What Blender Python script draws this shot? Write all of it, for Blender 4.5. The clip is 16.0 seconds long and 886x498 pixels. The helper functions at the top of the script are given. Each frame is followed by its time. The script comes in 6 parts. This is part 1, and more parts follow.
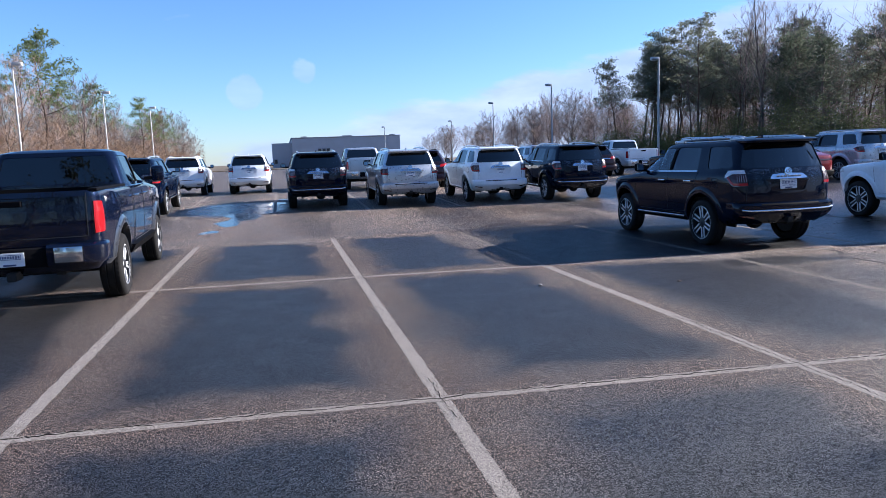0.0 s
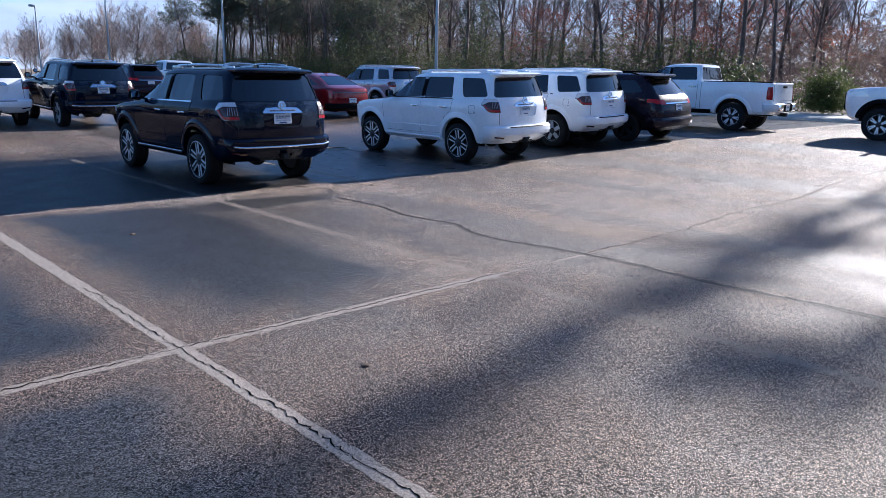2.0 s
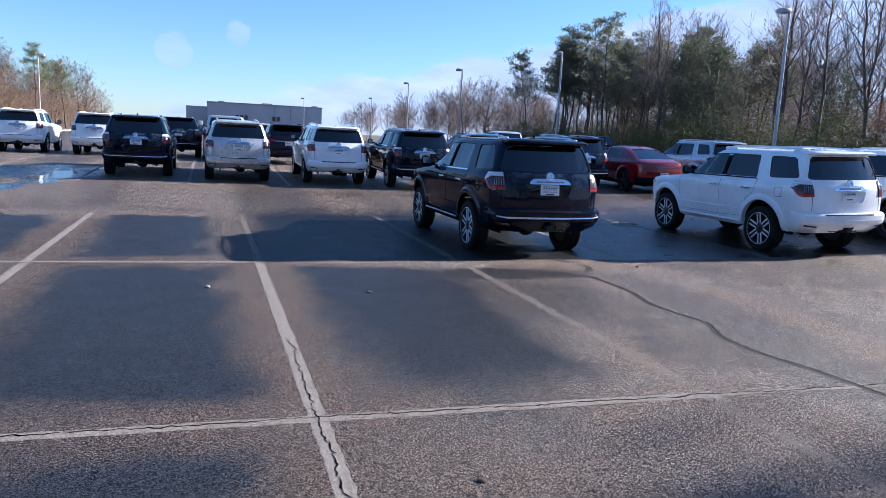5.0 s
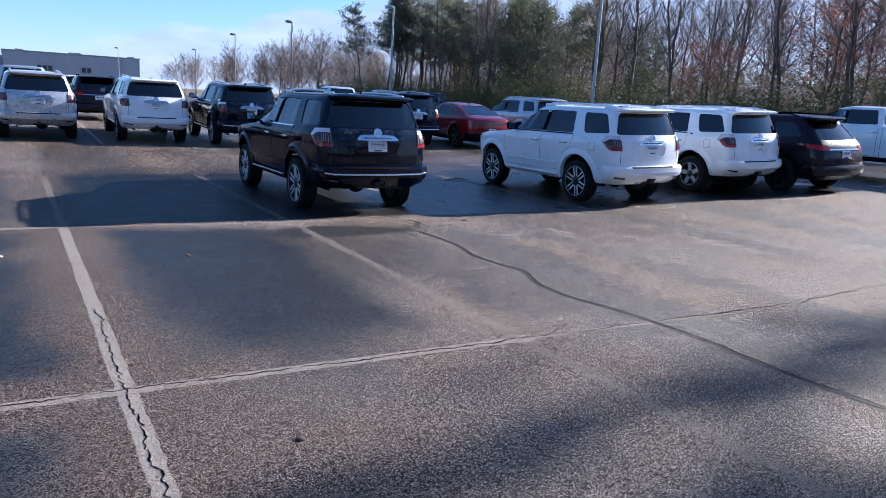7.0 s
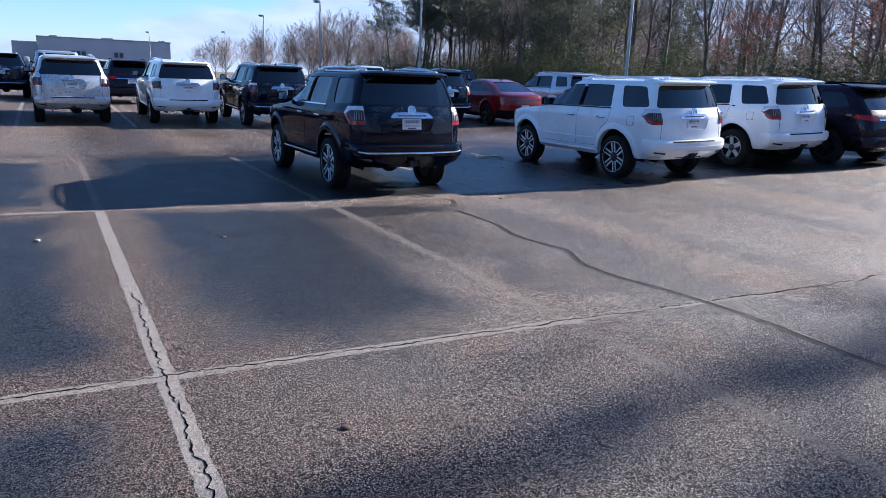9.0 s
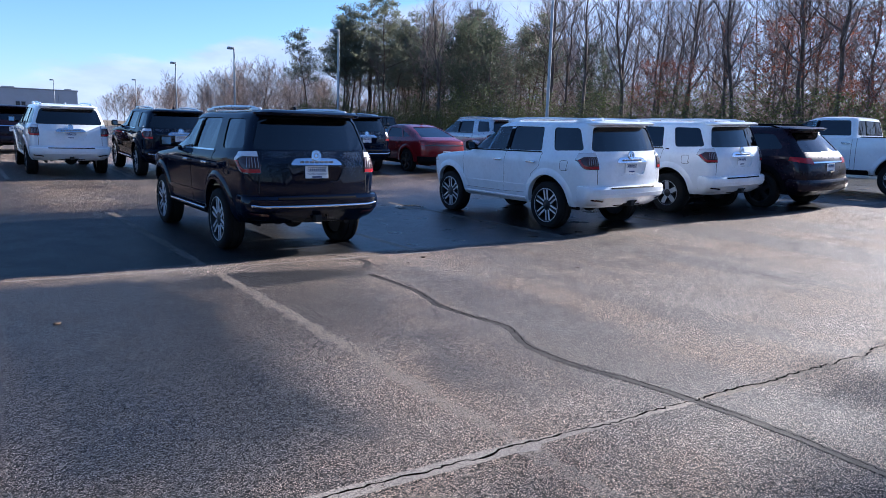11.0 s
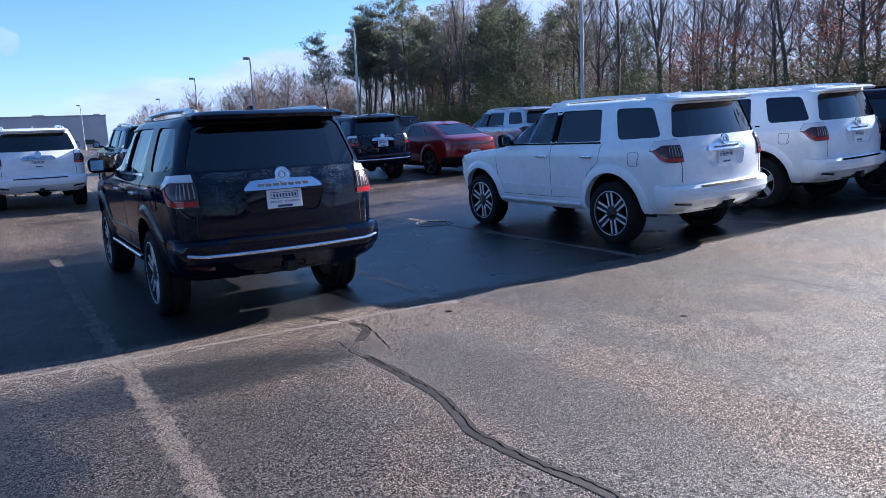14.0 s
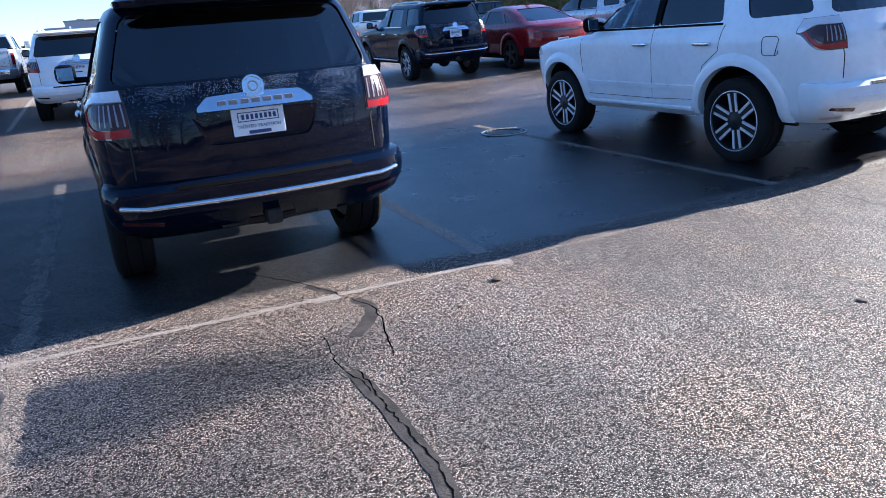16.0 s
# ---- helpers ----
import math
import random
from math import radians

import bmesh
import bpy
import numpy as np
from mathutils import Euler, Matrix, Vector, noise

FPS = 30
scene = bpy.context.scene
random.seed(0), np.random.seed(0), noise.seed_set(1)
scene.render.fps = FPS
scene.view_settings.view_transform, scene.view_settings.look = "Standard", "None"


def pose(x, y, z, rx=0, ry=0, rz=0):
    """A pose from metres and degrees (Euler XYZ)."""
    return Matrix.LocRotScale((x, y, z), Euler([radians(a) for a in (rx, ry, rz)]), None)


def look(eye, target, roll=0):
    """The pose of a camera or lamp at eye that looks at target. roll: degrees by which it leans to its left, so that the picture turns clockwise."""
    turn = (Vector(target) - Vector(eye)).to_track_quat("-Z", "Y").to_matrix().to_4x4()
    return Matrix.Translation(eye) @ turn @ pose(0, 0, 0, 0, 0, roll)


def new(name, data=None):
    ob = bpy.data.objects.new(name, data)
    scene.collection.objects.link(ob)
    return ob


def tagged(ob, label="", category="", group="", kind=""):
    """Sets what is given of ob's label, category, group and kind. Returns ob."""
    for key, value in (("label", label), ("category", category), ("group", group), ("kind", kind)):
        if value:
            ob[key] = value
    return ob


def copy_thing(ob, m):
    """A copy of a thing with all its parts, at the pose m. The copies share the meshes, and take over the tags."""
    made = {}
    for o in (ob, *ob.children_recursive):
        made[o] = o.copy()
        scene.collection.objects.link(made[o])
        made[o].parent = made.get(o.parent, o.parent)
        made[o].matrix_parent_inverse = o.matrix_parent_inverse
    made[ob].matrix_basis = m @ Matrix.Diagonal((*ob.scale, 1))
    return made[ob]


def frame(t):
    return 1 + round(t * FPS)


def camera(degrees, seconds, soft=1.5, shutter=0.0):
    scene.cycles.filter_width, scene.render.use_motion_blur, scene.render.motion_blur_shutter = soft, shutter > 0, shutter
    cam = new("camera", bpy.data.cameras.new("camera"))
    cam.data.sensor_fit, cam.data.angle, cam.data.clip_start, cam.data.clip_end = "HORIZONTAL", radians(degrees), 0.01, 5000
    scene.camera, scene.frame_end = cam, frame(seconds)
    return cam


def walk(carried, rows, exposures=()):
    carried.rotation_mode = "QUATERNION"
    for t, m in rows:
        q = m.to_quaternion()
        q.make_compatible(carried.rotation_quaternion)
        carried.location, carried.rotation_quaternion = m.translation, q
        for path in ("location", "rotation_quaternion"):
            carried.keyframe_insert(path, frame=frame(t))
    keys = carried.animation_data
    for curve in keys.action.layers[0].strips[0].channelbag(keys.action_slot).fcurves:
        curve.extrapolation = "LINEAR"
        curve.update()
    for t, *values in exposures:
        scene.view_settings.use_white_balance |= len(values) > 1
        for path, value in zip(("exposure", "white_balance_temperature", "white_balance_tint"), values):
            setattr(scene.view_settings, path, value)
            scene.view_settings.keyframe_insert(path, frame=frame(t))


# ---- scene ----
cam = camera(63.4, 16.0, 0.6)
METRES, EYE, TILT, LEAN, TURN = 9.804, 1.5, 0.0, 0.0, -11.5
EXPOSE = [(0.0, 1.58, 5130, 14), (11.6, 1.62, 5110, 14), (12.0, 1.38, 5090, 14), (12.4, 1.66, 5070, 14), (15.3, 1.66, 5070, 14), (16.0, 2.17, 5060, 12)]
PATH = [
    (0, (-0.494, 0.241, 1.653), (-0.069, 2.179, 1.4), -2.1),
    (0.5, (-0.061, 0.531, 1.649), (0.629, 2.376, 1.3), -0.8),
    (1, (0.437, 0.73, 1.629), (1.464, 2.4, 1.234), 0.4),
    (1.5, (0.992, 0.727, 1.681), (2.279, 2.204, 1.281), 0.8),
    (2, (1.441, 0.664, 1.696), (2.804, 2.052, 1.231), 1.2),
    (2.5, (1.884, 0.651, 1.714), (3.292, 1.992, 1.248), 2.2),
    (3, (2.191, 0.56, 1.695), (3.448, 2.043, 1.222), 1.7),
    (3.5, (2.457, 0.606, 1.705), (3.641, 2.169, 1.311), 1.8),
    (4, (2.598, 0.652, 1.732), (3.465, 2.429, 1.432), 1.7),
    (4.2, (2.605, 0.654, 1.714), (3.295, 2.506, 1.406), 1.9),
    (6.3, (2.664, 0.633, 1.753), (3.264, 2.517, 1.449), 3.0),
    (6.5, (2.7, 0.615, 1.753), (3.463, 2.436, 1.434), 3.1),
    (7, (2.746, 0.605, 1.726), (3.767, 2.278, 1.327), 3.2),
    (7.5, (2.739, 0.598, 1.719), (3.773, 2.256, 1.292), 2.8),
    (8, (2.721, 0.588, 1.718), (3.705, 2.272, 1.273), 2.4),
    (8.2, (2.71, 0.6, 1.708), (3.653, 2.3, 1.24), 2.2),
    (10.3, (3.218, 1.56, 1.615), (4.195, 3.253, 1.191), 1.4),
    (10.5, (3.34, 1.702, 1.589), (4.399, 3.35, 1.189), 1.9),
    (11, (3.643, 2.126, 1.592), (4.775, 3.742, 1.266), 1.8),
    (11.5, (3.899, 2.533, 1.591), (5.198, 4.018, 1.265), 2.1),
    (12, (4.216, 2.909, 1.588), (5.379, 4.502, 1.26), 0.8),
    (12.5, (4.442, 3.367, 1.583), (5.592, 4.97, 1.258), -1.4),
    (13, (4.755, 3.704, 1.543), (5.914, 5.294, 1.182), -1.6),
    (13.5, (5.048, 4.087, 1.548), (6.137, 5.726, 1.193), -2.1),
    (14, (5.354, 4.518, 1.559), (6.402, 6.189, 1.227), -2.5),
    (14.5, (5.69, 4.937, 1.553), (6.614, 6.673, 1.186), -4.6),
    (15, (6.007, 5.314, 1.527), (6.975, 6.982, 0.996), -4.5),
    (15.5, (6.357, 5.641, 1.526), (7.108, 7.408, 0.964), -5.2),
    (16, (6.642, 6.01, 1.504), (7.418, 7.753, 0.902), -4.6),
]
walk(cam, [(t, look(eye, target, roll)) for t, eye, target, roll in PATH], EXPOSE)

# ---------------------------------------------------------------- light
SUN_EL, SUN_AZ = 24.0, 1.5          # degrees up, degrees from +x towards +y
sun_way = Vector((math.cos(radians(SUN_EL)) * math.cos(radians(SUN_AZ)), math.cos(radians(SUN_EL)) * math.sin(radians(SUN_AZ)), math.sin(radians(SUN_EL))))
sun = new("sun", bpy.data.lights.new("sun", "SUN"))
sun.data.energy, sun.data.angle, sun.data.color = 5.0, radians(0.55), (1.0, 0.83, 0.62)
sun.matrix_world = look(sun_way * 50, (0, 0, 0))
world = bpy.data.worlds.new("sky")
scene.world = world
world.use_nodes = True


def node(nt, kind, ins=None, **props):
    """A node with its properties set and its inputs given as values or as sockets."""
    n = nt.nodes.new("ShaderNode" + kind)
    for key, value in props.items():
        setattr(n, key, value)
    for key, value in (ins or {}).items():
        if isinstance(value, bpy.types.NodeSocket):
            nt.links.new(value, n.inputs[key])
        else:
            n.inputs[key].default_value = value
    return n


def calc(nt, op, a, b=0.0, clamp=False):
    return node(nt, "Math", {0: a, 1: b}, operation=op, use_clamp=clamp).outputs[0]


def remap(nt, v, a, b, c=0.0, d=1.0):
    return node(nt, "MapRange", {"Value": v, "From Min": a, "From Max": b, "To Min": c, "To Max": d}, interpolation_type="SMOOTHSTEP").outputs[0]


def blend(nt, fac, a, b):
    n = node(nt, "Mix", None, data_type="RGBA")
    for sock, value in ((n.inputs[0], fac), (n.inputs[6], a), (n.inputs[7], b)):
        if isinstance(value, bpy.types.NodeSocket):
            nt.links.new(value, sock)
        else:
            sock.default_value = value if isinstance(value, float) else (*value, 1)
    return n.outputs[2]


def noise_of(nt, vec, scale, detail=4.0, rough=0.55, dist=0.0):
    return node(nt, "TexNoise", {"Vector": vec, "Scale": scale, "Detail": detail, "Roughness": rough, "Distortion": dist}).outputs[0]


PUFFS = (((0.035, 0.992, 0.122), 0.00007), ((-0.040, 0.995, 0.094), 0.00008))
wn = world.node_tree
wn.nodes.clear()
sky = node(wn, "TexSky", sky_type="NISHITA", sun_disc=False, sun_elevation=radians(SUN_EL), sun_rotation=radians(90 - SUN_AZ), air_density=1.0, dust_density=0.2, ozone_density=4.0)
way = node(wn, "TexCoord").outputs["Generated"]
split = node(wn, "SeparateXYZ", {0: way})
# low cloud bank on the horizon, climbing towards the sun's side
lift = calc(wn, "ADD", calc(wn, "MULTIPLY", split.outputs[0], 0.25), 0.030)
stretched = node(wn, "Mapping", {"Vector": way, "Scale": (1.0, 1.0, 3.5)}).outputs[0]
puff = noise_of(wn, stretched, 6.0, 8.0, 0.58)
edge = calc(wn, "SUBTRACT", calc(wn, "ADD", lift, calc(wn, "MULTIPLY", calc(wn, "SUBTRACT", puff, 0.5), 0.11)), split.outputs[2])
cloud = remap(wn, edge, -0.006, 0.020)
small = remap(wn, noise_of(wn, stretched, 7.0, 4.0, 0.5), 0.70, 0.80, 0.0, 0.5)
cloud = calc(wn, "MAXIMUM", cloud, small)
for way_to, wide in PUFFS:
    near = node(wn, "VectorMath", {0: way, 1: way_to}, operation="DOT_PRODUCT").outputs["Value"]
    core = calc(wn, "ADD", near, calc(wn, "MULTIPLY", calc(wn, "SUBTRACT", noise_of(wn, way, 34.0, 5.0), 0.5), wide * 5.0))
    cloud = calc(wn, "MAXIMUM", cloud, remap(wn, core, 1 - wide * 1.25, 1.0 + wide * 0.25, 0.0, 0.42))
shade = remap(wn, noise_of(wn, stretched, 9.0, 5.0), 0.3, 0.75)
cloud_col = blend(wn, shade, (3.6, 4.0, 4.9), (5.1, 5.25, 5.8))
col = blend(wn, calc(wn, "MULTIPLY", cloud, 0.85), sky.outputs[0], cloud_col)
bg = node(wn, "Background", {"Color": col, "Strength": 0.057})
wn.links.new(bg.outputs[0], node(wn, "OutputWorld").inputs[0])

# ---------------------------------------------------------------- materials


def mat(name, color=(0.5, 0.5, 0.5), rough=0.5, metal=0.0, coat=0.0, vary=0.08, scale=3.0, bump=0.0, bump_scale=60.0, spec=0.5):
    """A plain surface with its variation at two scales and, where given, fine relief."""
    m = bpy.data.materials.new(name)
    m.use_nodes = True
    nt = m.node_tree
    b = nt.nodes["Principled BSDF"]
    b.inputs["Roughness"].default_value, b.inputs["Metallic"].default_value, b.inputs["Coat Weight"].default_value = rough, metal, coat
    b.inputs["Coat Roughness"].default_value, b.inputs["Specular IOR Level"].default_value = 0.04, spec
    pos = node(nt, "TexCoord").outputs["Object"]
    n1, n2 = noise_of(nt, pos, scale), noise_of(nt, pos, scale * 11, 3)
    v = calc(nt, "ADD", calc(nt, "MULTIPLY", n1, 0.7), calc(nt, "MULTIPLY", n2, 0.3))
    dark, light = tuple(c * (1 - vary) for c in color), tuple(min(1, c * (1 + vary)) for c in color)
    nt.links.new(blend(nt, remap(nt, v, 0.35, 0.65), dark, light), b.inputs["Base Color"])
    nt.links.new(remap(nt, n2, 0.3, 0.7, max(0.02, rough - 0.06), min(1, rough + 0.06)), b.inputs["Roughness"])
    if bump:
        bp = node(nt, "Bump", {"Strength": bump, "Distance": 0.01, "Height": noise_of(nt, pos, bump_scale, 3)})
        nt.links.new(bp.outputs[0], b.inputs["Normal"])
    return m


def paint(name, color, metal, beads=0.0, coat=1.0, spec=0.1):
    """Car paint under clear coat, with road film and, where given, beads of rain."""
    m = mat(name, color, 0.32, metal, coat, 0.06, 1.6, spec=spec)
    nt = m.node_tree
    b = nt.nodes["Principled BSDF"]
    pos = node(nt, "TexCoord").outputs["Object"]
    if beads:
        cell = node(nt, "TexVoronoi", {"Vector": pos, "Scale": 105.0, "Randomness": 1.0}).outputs["Distance"]
        drop = remap(nt, cell, 0.12, 0.34, 1.0, 0.0)
        where = remap(nt, noise_of(nt, pos, 3.2, 5.0), 0.46, 0.60)
        bp = node(nt, "Bump", {"Strength": beads, "Distance": 0.004, "Height": calc(nt, "MULTIPLY", drop, where)})
        nt.links.new(bp.outputs[0], b.inputs["Coat Normal"])
    return m


def glass(name, tint, beads=0.0):
    m = bpy.data.materials.new(name)
    m.use_nodes = True
    nt = m.node_tree
    nt.nodes.clear()
    pos = node(nt, "TexCoord").outputs["Object"]
    cell = node(nt, "TexVoronoi", {"Vector": pos, "Scale": 70.0}).outputs["Distance"]
    spots = calc(nt, "MULTIPLY", remap(nt, cell, 0.1, 0.3, 1.0, 0.0), remap(nt, noise_of(nt, pos, 5.0, 4.0), 0.5, 0.62))
    bp = node(nt, "Bump", {"Strength": beads, "Distance": 0.004, "Height": spots}).outputs[0]
    gloss = node(nt, "BsdfGlossy", {"Color": (0.95, 0.97, 1, 1), "Roughness": 0.015, "Normal": bp})
    clear = node(nt, "BsdfTransparent", {"Color": (*tint, 1)})
    mix = node(nt, "MixShader", {0: node(nt, "Fresnel", {"IOR": 1.66, "Normal": bp}).outputs[0], 1: clear.outputs[0], 2: gloss.outputs[0]})
    nt.links.new(mix.outputs[0], node(nt, "OutputMaterial").inputs[0])
    return m


BLACK = paint("black_paint", (0.0015, 0.0036, 0.0125), 0.0, beads=0.10, coat=0.66, spec=0.0)
NAVY = paint("navy_paint", (0.003, 0.0055, 0.018), 0.2, beads=0.06, coat=1.0, spec=0.0)
WHITE = paint("white_paint", (0.74, 0.775, 0.82), 0.0)
SILVER = paint("silver_paint", (0.52, 0.54, 0.57), 0.55)
GREY = paint("grey_paint", (0.045, 0.05, 0.06), 0.5)
PLUM = paint("plum_paint", (0.012, 0.007, 0.014), 0.3, coat=0.4)
RED = paint("red_paint", (0.17, 0.004, 0.008), 0.25)
CHROME = mat("chrome", (0.72, 0.73, 0.75), 0.12, 1.0, vary=0.03)
ALLOY = mat("machined_alloy", (0.70, 0.71, 0.74), 0.34, 0.25, vary=0.05)
DARK_ALLOY = mat("dark_alloy", (0.035, 0.036, 0.04), 0.35, 0.6)
RUBBER = mat("rubber", (0.013, 0.0125, 0.0125), 0.85, bump=0.4, bump_scale=90, vary=0.25, spec=0.2)
LIGHT_BAR = mat("lamp_bars", (0.27, 0.235, 0.24), 0.2, 0.2, coat=0.6, vary=0.05)
PLASTIC = mat("black_plastic", (0.006, 0.006, 0.007), 0.6, spec=0.02)
LAMP_MID = mat("smoked_reflector", (0.042, 0.018, 0.020), 0.2, 0.0, coat=0.3, vary=0.1, scale=6, spec=0.25)
CABIN = mat("cabin_trim", (0.02, 0.02, 0.022), 0.85, vary=0.2)
SEAT = mat("seat_cloth", (0.035, 0.034, 0.034), 0.9, vary=0.25, bump=0.2, bump_scale=200)
UNDER = mat("underbody", (0.011, 0.011, 0.011), 0.85, vary=0.3)
SEAM = mat("shut_line", (0.02, 0.02, 0.021), 0.9)
WATER = mat("rain_water", (0.20, 0.25, 0.33), 0.06, 0.45, coat=1.0, vary=0.02, spec=1.0)
LETTER = mat("satin_letters", (0.20, 0.21, 0.235), 0.35, 0.3)
MIRROR = mat("mirror_glass", (0.22, 0.27, 0.33), 0.03, 1.0, vary=0.02)
DARK_GLASS = glass("privacy_glass", (0.055, 0.058, 0.062), 0.12)
DOOR_GLASS = glass("door_glass", (0.80, 0.86, 0.84), 0.05)
LAMP_RED = mat("red_lens", (0.30, 0.007, 0.010), 0.2, coat=0.35, spec=0.25)
LAMP_CLEAR = mat("clear_lens", (0.64, 0.63, 0.65), 0.16, 0.15, coat=1.0, vary=0.05, scale=4)
LAMP_DARK = mat("smoked_lens", (0.045, 0.010, 0.012), 0.12, coat=1.0)
PLATE = mat("plate_white", (0.74, 0.75, 0.77), 0.4)
PLATE_BLUE = mat("plate_print", (0.03, 0.05, 0.15), 0.5)

# ---------------------------------------------------------------- building blocks


def smooth(u):
    u = max(0.0, min(1.0, u))
    return u * u * (3 - 2 * u)


def height(x, y):
    """The lot: level round the drain, rising gently beyond it and towards the wood."""
    a, b = smooth((y - 15) / 16), smooth((x - 9) / 15)
    return 0.32 * (a + b - a * b)


def part(name, bm, material, parent=None, label="", soft=None, at=None):
    """Links a bmesh or a mesh as one object, under a thing or a part."""
    if isinstance(bm, bmesh.types.BMesh):
        me = bpy.data.meshes.new(name)
        bm.to_mesh(me)
        bm.free()
    else:
        me = bm
    for m in material if isinstance(material, (list, tuple)) else (material,):
        if m.name not in [s.name for s in me.materials if s]:
            me.materials.append(m)
    if soft:
        me.shade_smooth()
        me.set_sharp_from_angle(angle=radians(soft))
    ob = new(name, me)
    if parent:
        ob.parent = parent
    if at:
        ob.matrix_basis = at
    return tagged(ob, label) if label else ob


def box(x0, x1, y0, y1, z0, z1, bevel=0.0, bm=None):
    bm = bm or bmesh.new()
    made = bmesh.ops.create_cube(bm, size=1, matrix=Matrix.Translation(((x0 + x1) / 2, (y0 + y1) / 2, (z0 + z1) / 2)) @ Matrix.Diagonal((x1 - x0, y1 - y0, z1 - z0, 1)))
    if bevel:
        edges = list({e for v in made["verts"] for e in v.link_edges})
        bmesh.ops.bevel(bm, geom=edges, offset=bevel, segments=2, affect="EDGES", profile=0.5)
    return bm


def lathe(profile, n=40, axis="x", bm=None):
    """Turns (radius, along) pairs round an axis."""
    bm = bm or bmesh.new()
    rings = []
    for k in range(n):
        a = 2 * math.pi * k / n
        c, s = math.cos(a), math.sin(a)
        rings.append([bm.verts.new((u, r * c, r * s) if axis == "x" else (r * c, r * s, u)) for r, u in profile])
    for k in range(n):
        p, q = rings[k], rings[(k + 1) % n]
        for i in range(len(profile) - 1):
            if profile[i][0] < 1e-6 and profile[i + 1][0] < 1e-6:
                continue
            bm.faces.new((p[i], p[i + 1], q[i + 1], q[i]))
    bmesh.ops.remove_doubles(bm, verts=bm.verts, dist=1e-5)
    bmesh.ops.recalc_face_normals(bm, faces=bm.faces)
    return bm


def tube(bm, p, q, r0, r1, n=6):
    p, q = Vector(p), Vector(q)
    d = (q - p)
    if d.length < 1e-6:
        return
    side = d.orthogonal().normalized()
    up = d.normalized().cross(side)
    a = [bm.verts.new(p + (side * math.cos(t) + up * math.sin(t)) * r0) for t in (2 * math.pi * k / n for k in range(n))]
    b = [bm.verts.new(q + (side * math.cos(t) + up * math.sin(t)) * r1) for t in (2 * math.pi * k / n for k in range(n))]
    for k in range(n):
        bm.faces.new((a[k], a[(k + 1) % n], b[(k + 1) % n], b[k]))
    bm.faces.new(a[::-1])
    bm.faces.new(b)


def rounded(points, r=0.05, n=4):
    """A polygon with its corners rounded."""
    out, k = [], len(points)
    for i in range(k):
        p, a, b = Vector(points[i]), Vector(points[i - 1]), Vector(points[(i + 1) % k])
        da, db = (a - p), (b - p)
        c = min(r, da.length * 0.45, db.length * 0.45)
        u, v = p + da.normalized() * c, p + db.normalized() * c
        for j in range(n + 1):
            t = j / n
            out.append(tuple((1 - t) ** 2 * u + 2 * t * (1 - t) * p + t * t * v))
    return out


def prism(poly, view, lo, hi, bm=None):
    """A 2D polygon pulled through: view 'side' is (y, z) along x, 'rear' is (x, z) along y."""
    bm = bm or bmesh.new()
    put = (lambda u, v, w: (w, u, v)) if view == "side" else (lambda u, v, w: (u, w, v))
    a, b = [bm.verts.new(put(u, v, lo)) for u, v in poly], [bm.verts.new(put(u, v, hi)) for u, v in poly]
    new_faces = [bm.faces.new(a), bm.faces.new(b[::-1])]
    for i in range(len(poly)):
        j = (i + 1) % len(poly)
        new_faces.append(bm.faces.new((a[j], a[i], b[i], b[j])))
    bmesh.ops.recalc_face_normals(bm, faces=new_faces)
    return bm


def ring(yr, yf, w, rr, rf, rfy, bow, pinched=True):
    """Half of a plan outline and its mirror, from the middle of the tail round to the nose."""
    half = [((w - rr) * i / 5, yr) for i in range(5)]
    half += [(w - rr + rr * math.sin(a), yr + rr - rr * math.cos(a)) for a in (math.pi / 2 * i / 6 for i in range(7))]
    y0, y1 = yr + rr, yf - rfy
    half += [(w, y0 + (y1 - y0) * i / 24) for i in range(1, 24)]
    half += [(w - rf + rf * math.cos(a), y1 + rfy * math.sin(a)) for a in (math.pi / 2 * i / 8 for i in range(9))]
    half += [((w - rf) * (1 - i / 4), yf) for i in range(1, 5)]
    out = []
    for x, y in half:
        f = (y - yr) / max(0.01, yf - yr)
        pinch = 1.0 if not pinched else 1 - 0.035 * smooth((f - 0.78) / 0.22) - 0.055 * smooth((0.17 - f) / 0.17)
        out.append((x * pinch, y + bow * (x / w) ** 2 * (1 - 2 * f)))
    return out + [(-x, y) for x, y in out[-2:0:-1]]


def loft(levels, grow=0.0, clampf=None, pinched=True):
    """Plan outlines (z, rear, front, half width, rear corner, front corner, front corner's length, bow) stacked into a closed form."""
    bm = bmesh.new()
    rings = []
    for z, yr, yf, w, rr, rf, rfy, bow in levels:
        yf2 = yf + grow if clampf is None else min(yf + grow, clampf)
        rings.append([bm.verts.new((x, y, z)) for x, y in ring(yr - grow, yf2, w + grow, max(0.02, rr + grow), max(0.03, rf + grow), max(0.03, min(rfy, (yf2 - yr) * 0.4)), bow, pinched)])
    for a, b in zip(rings, rings[1:]):
        for i in range(len(a)):
            j = (i + 1) % len(a)
            bm.faces.new((a[i], a[j], b[j], b[i]))
    bm.faces.new(rings[0][::-1])
    bm.faces.new(rings[-1])
    bmesh.ops.recalc_face_normals(bm, faces=bm.faces)
    return bm


def temp(bm, material):
    me = bpy.data.meshes.new("cutter")
    bm.to_mesh(me)
    bm.free()
    me.materials.append(material)
    return new("cutter", me)


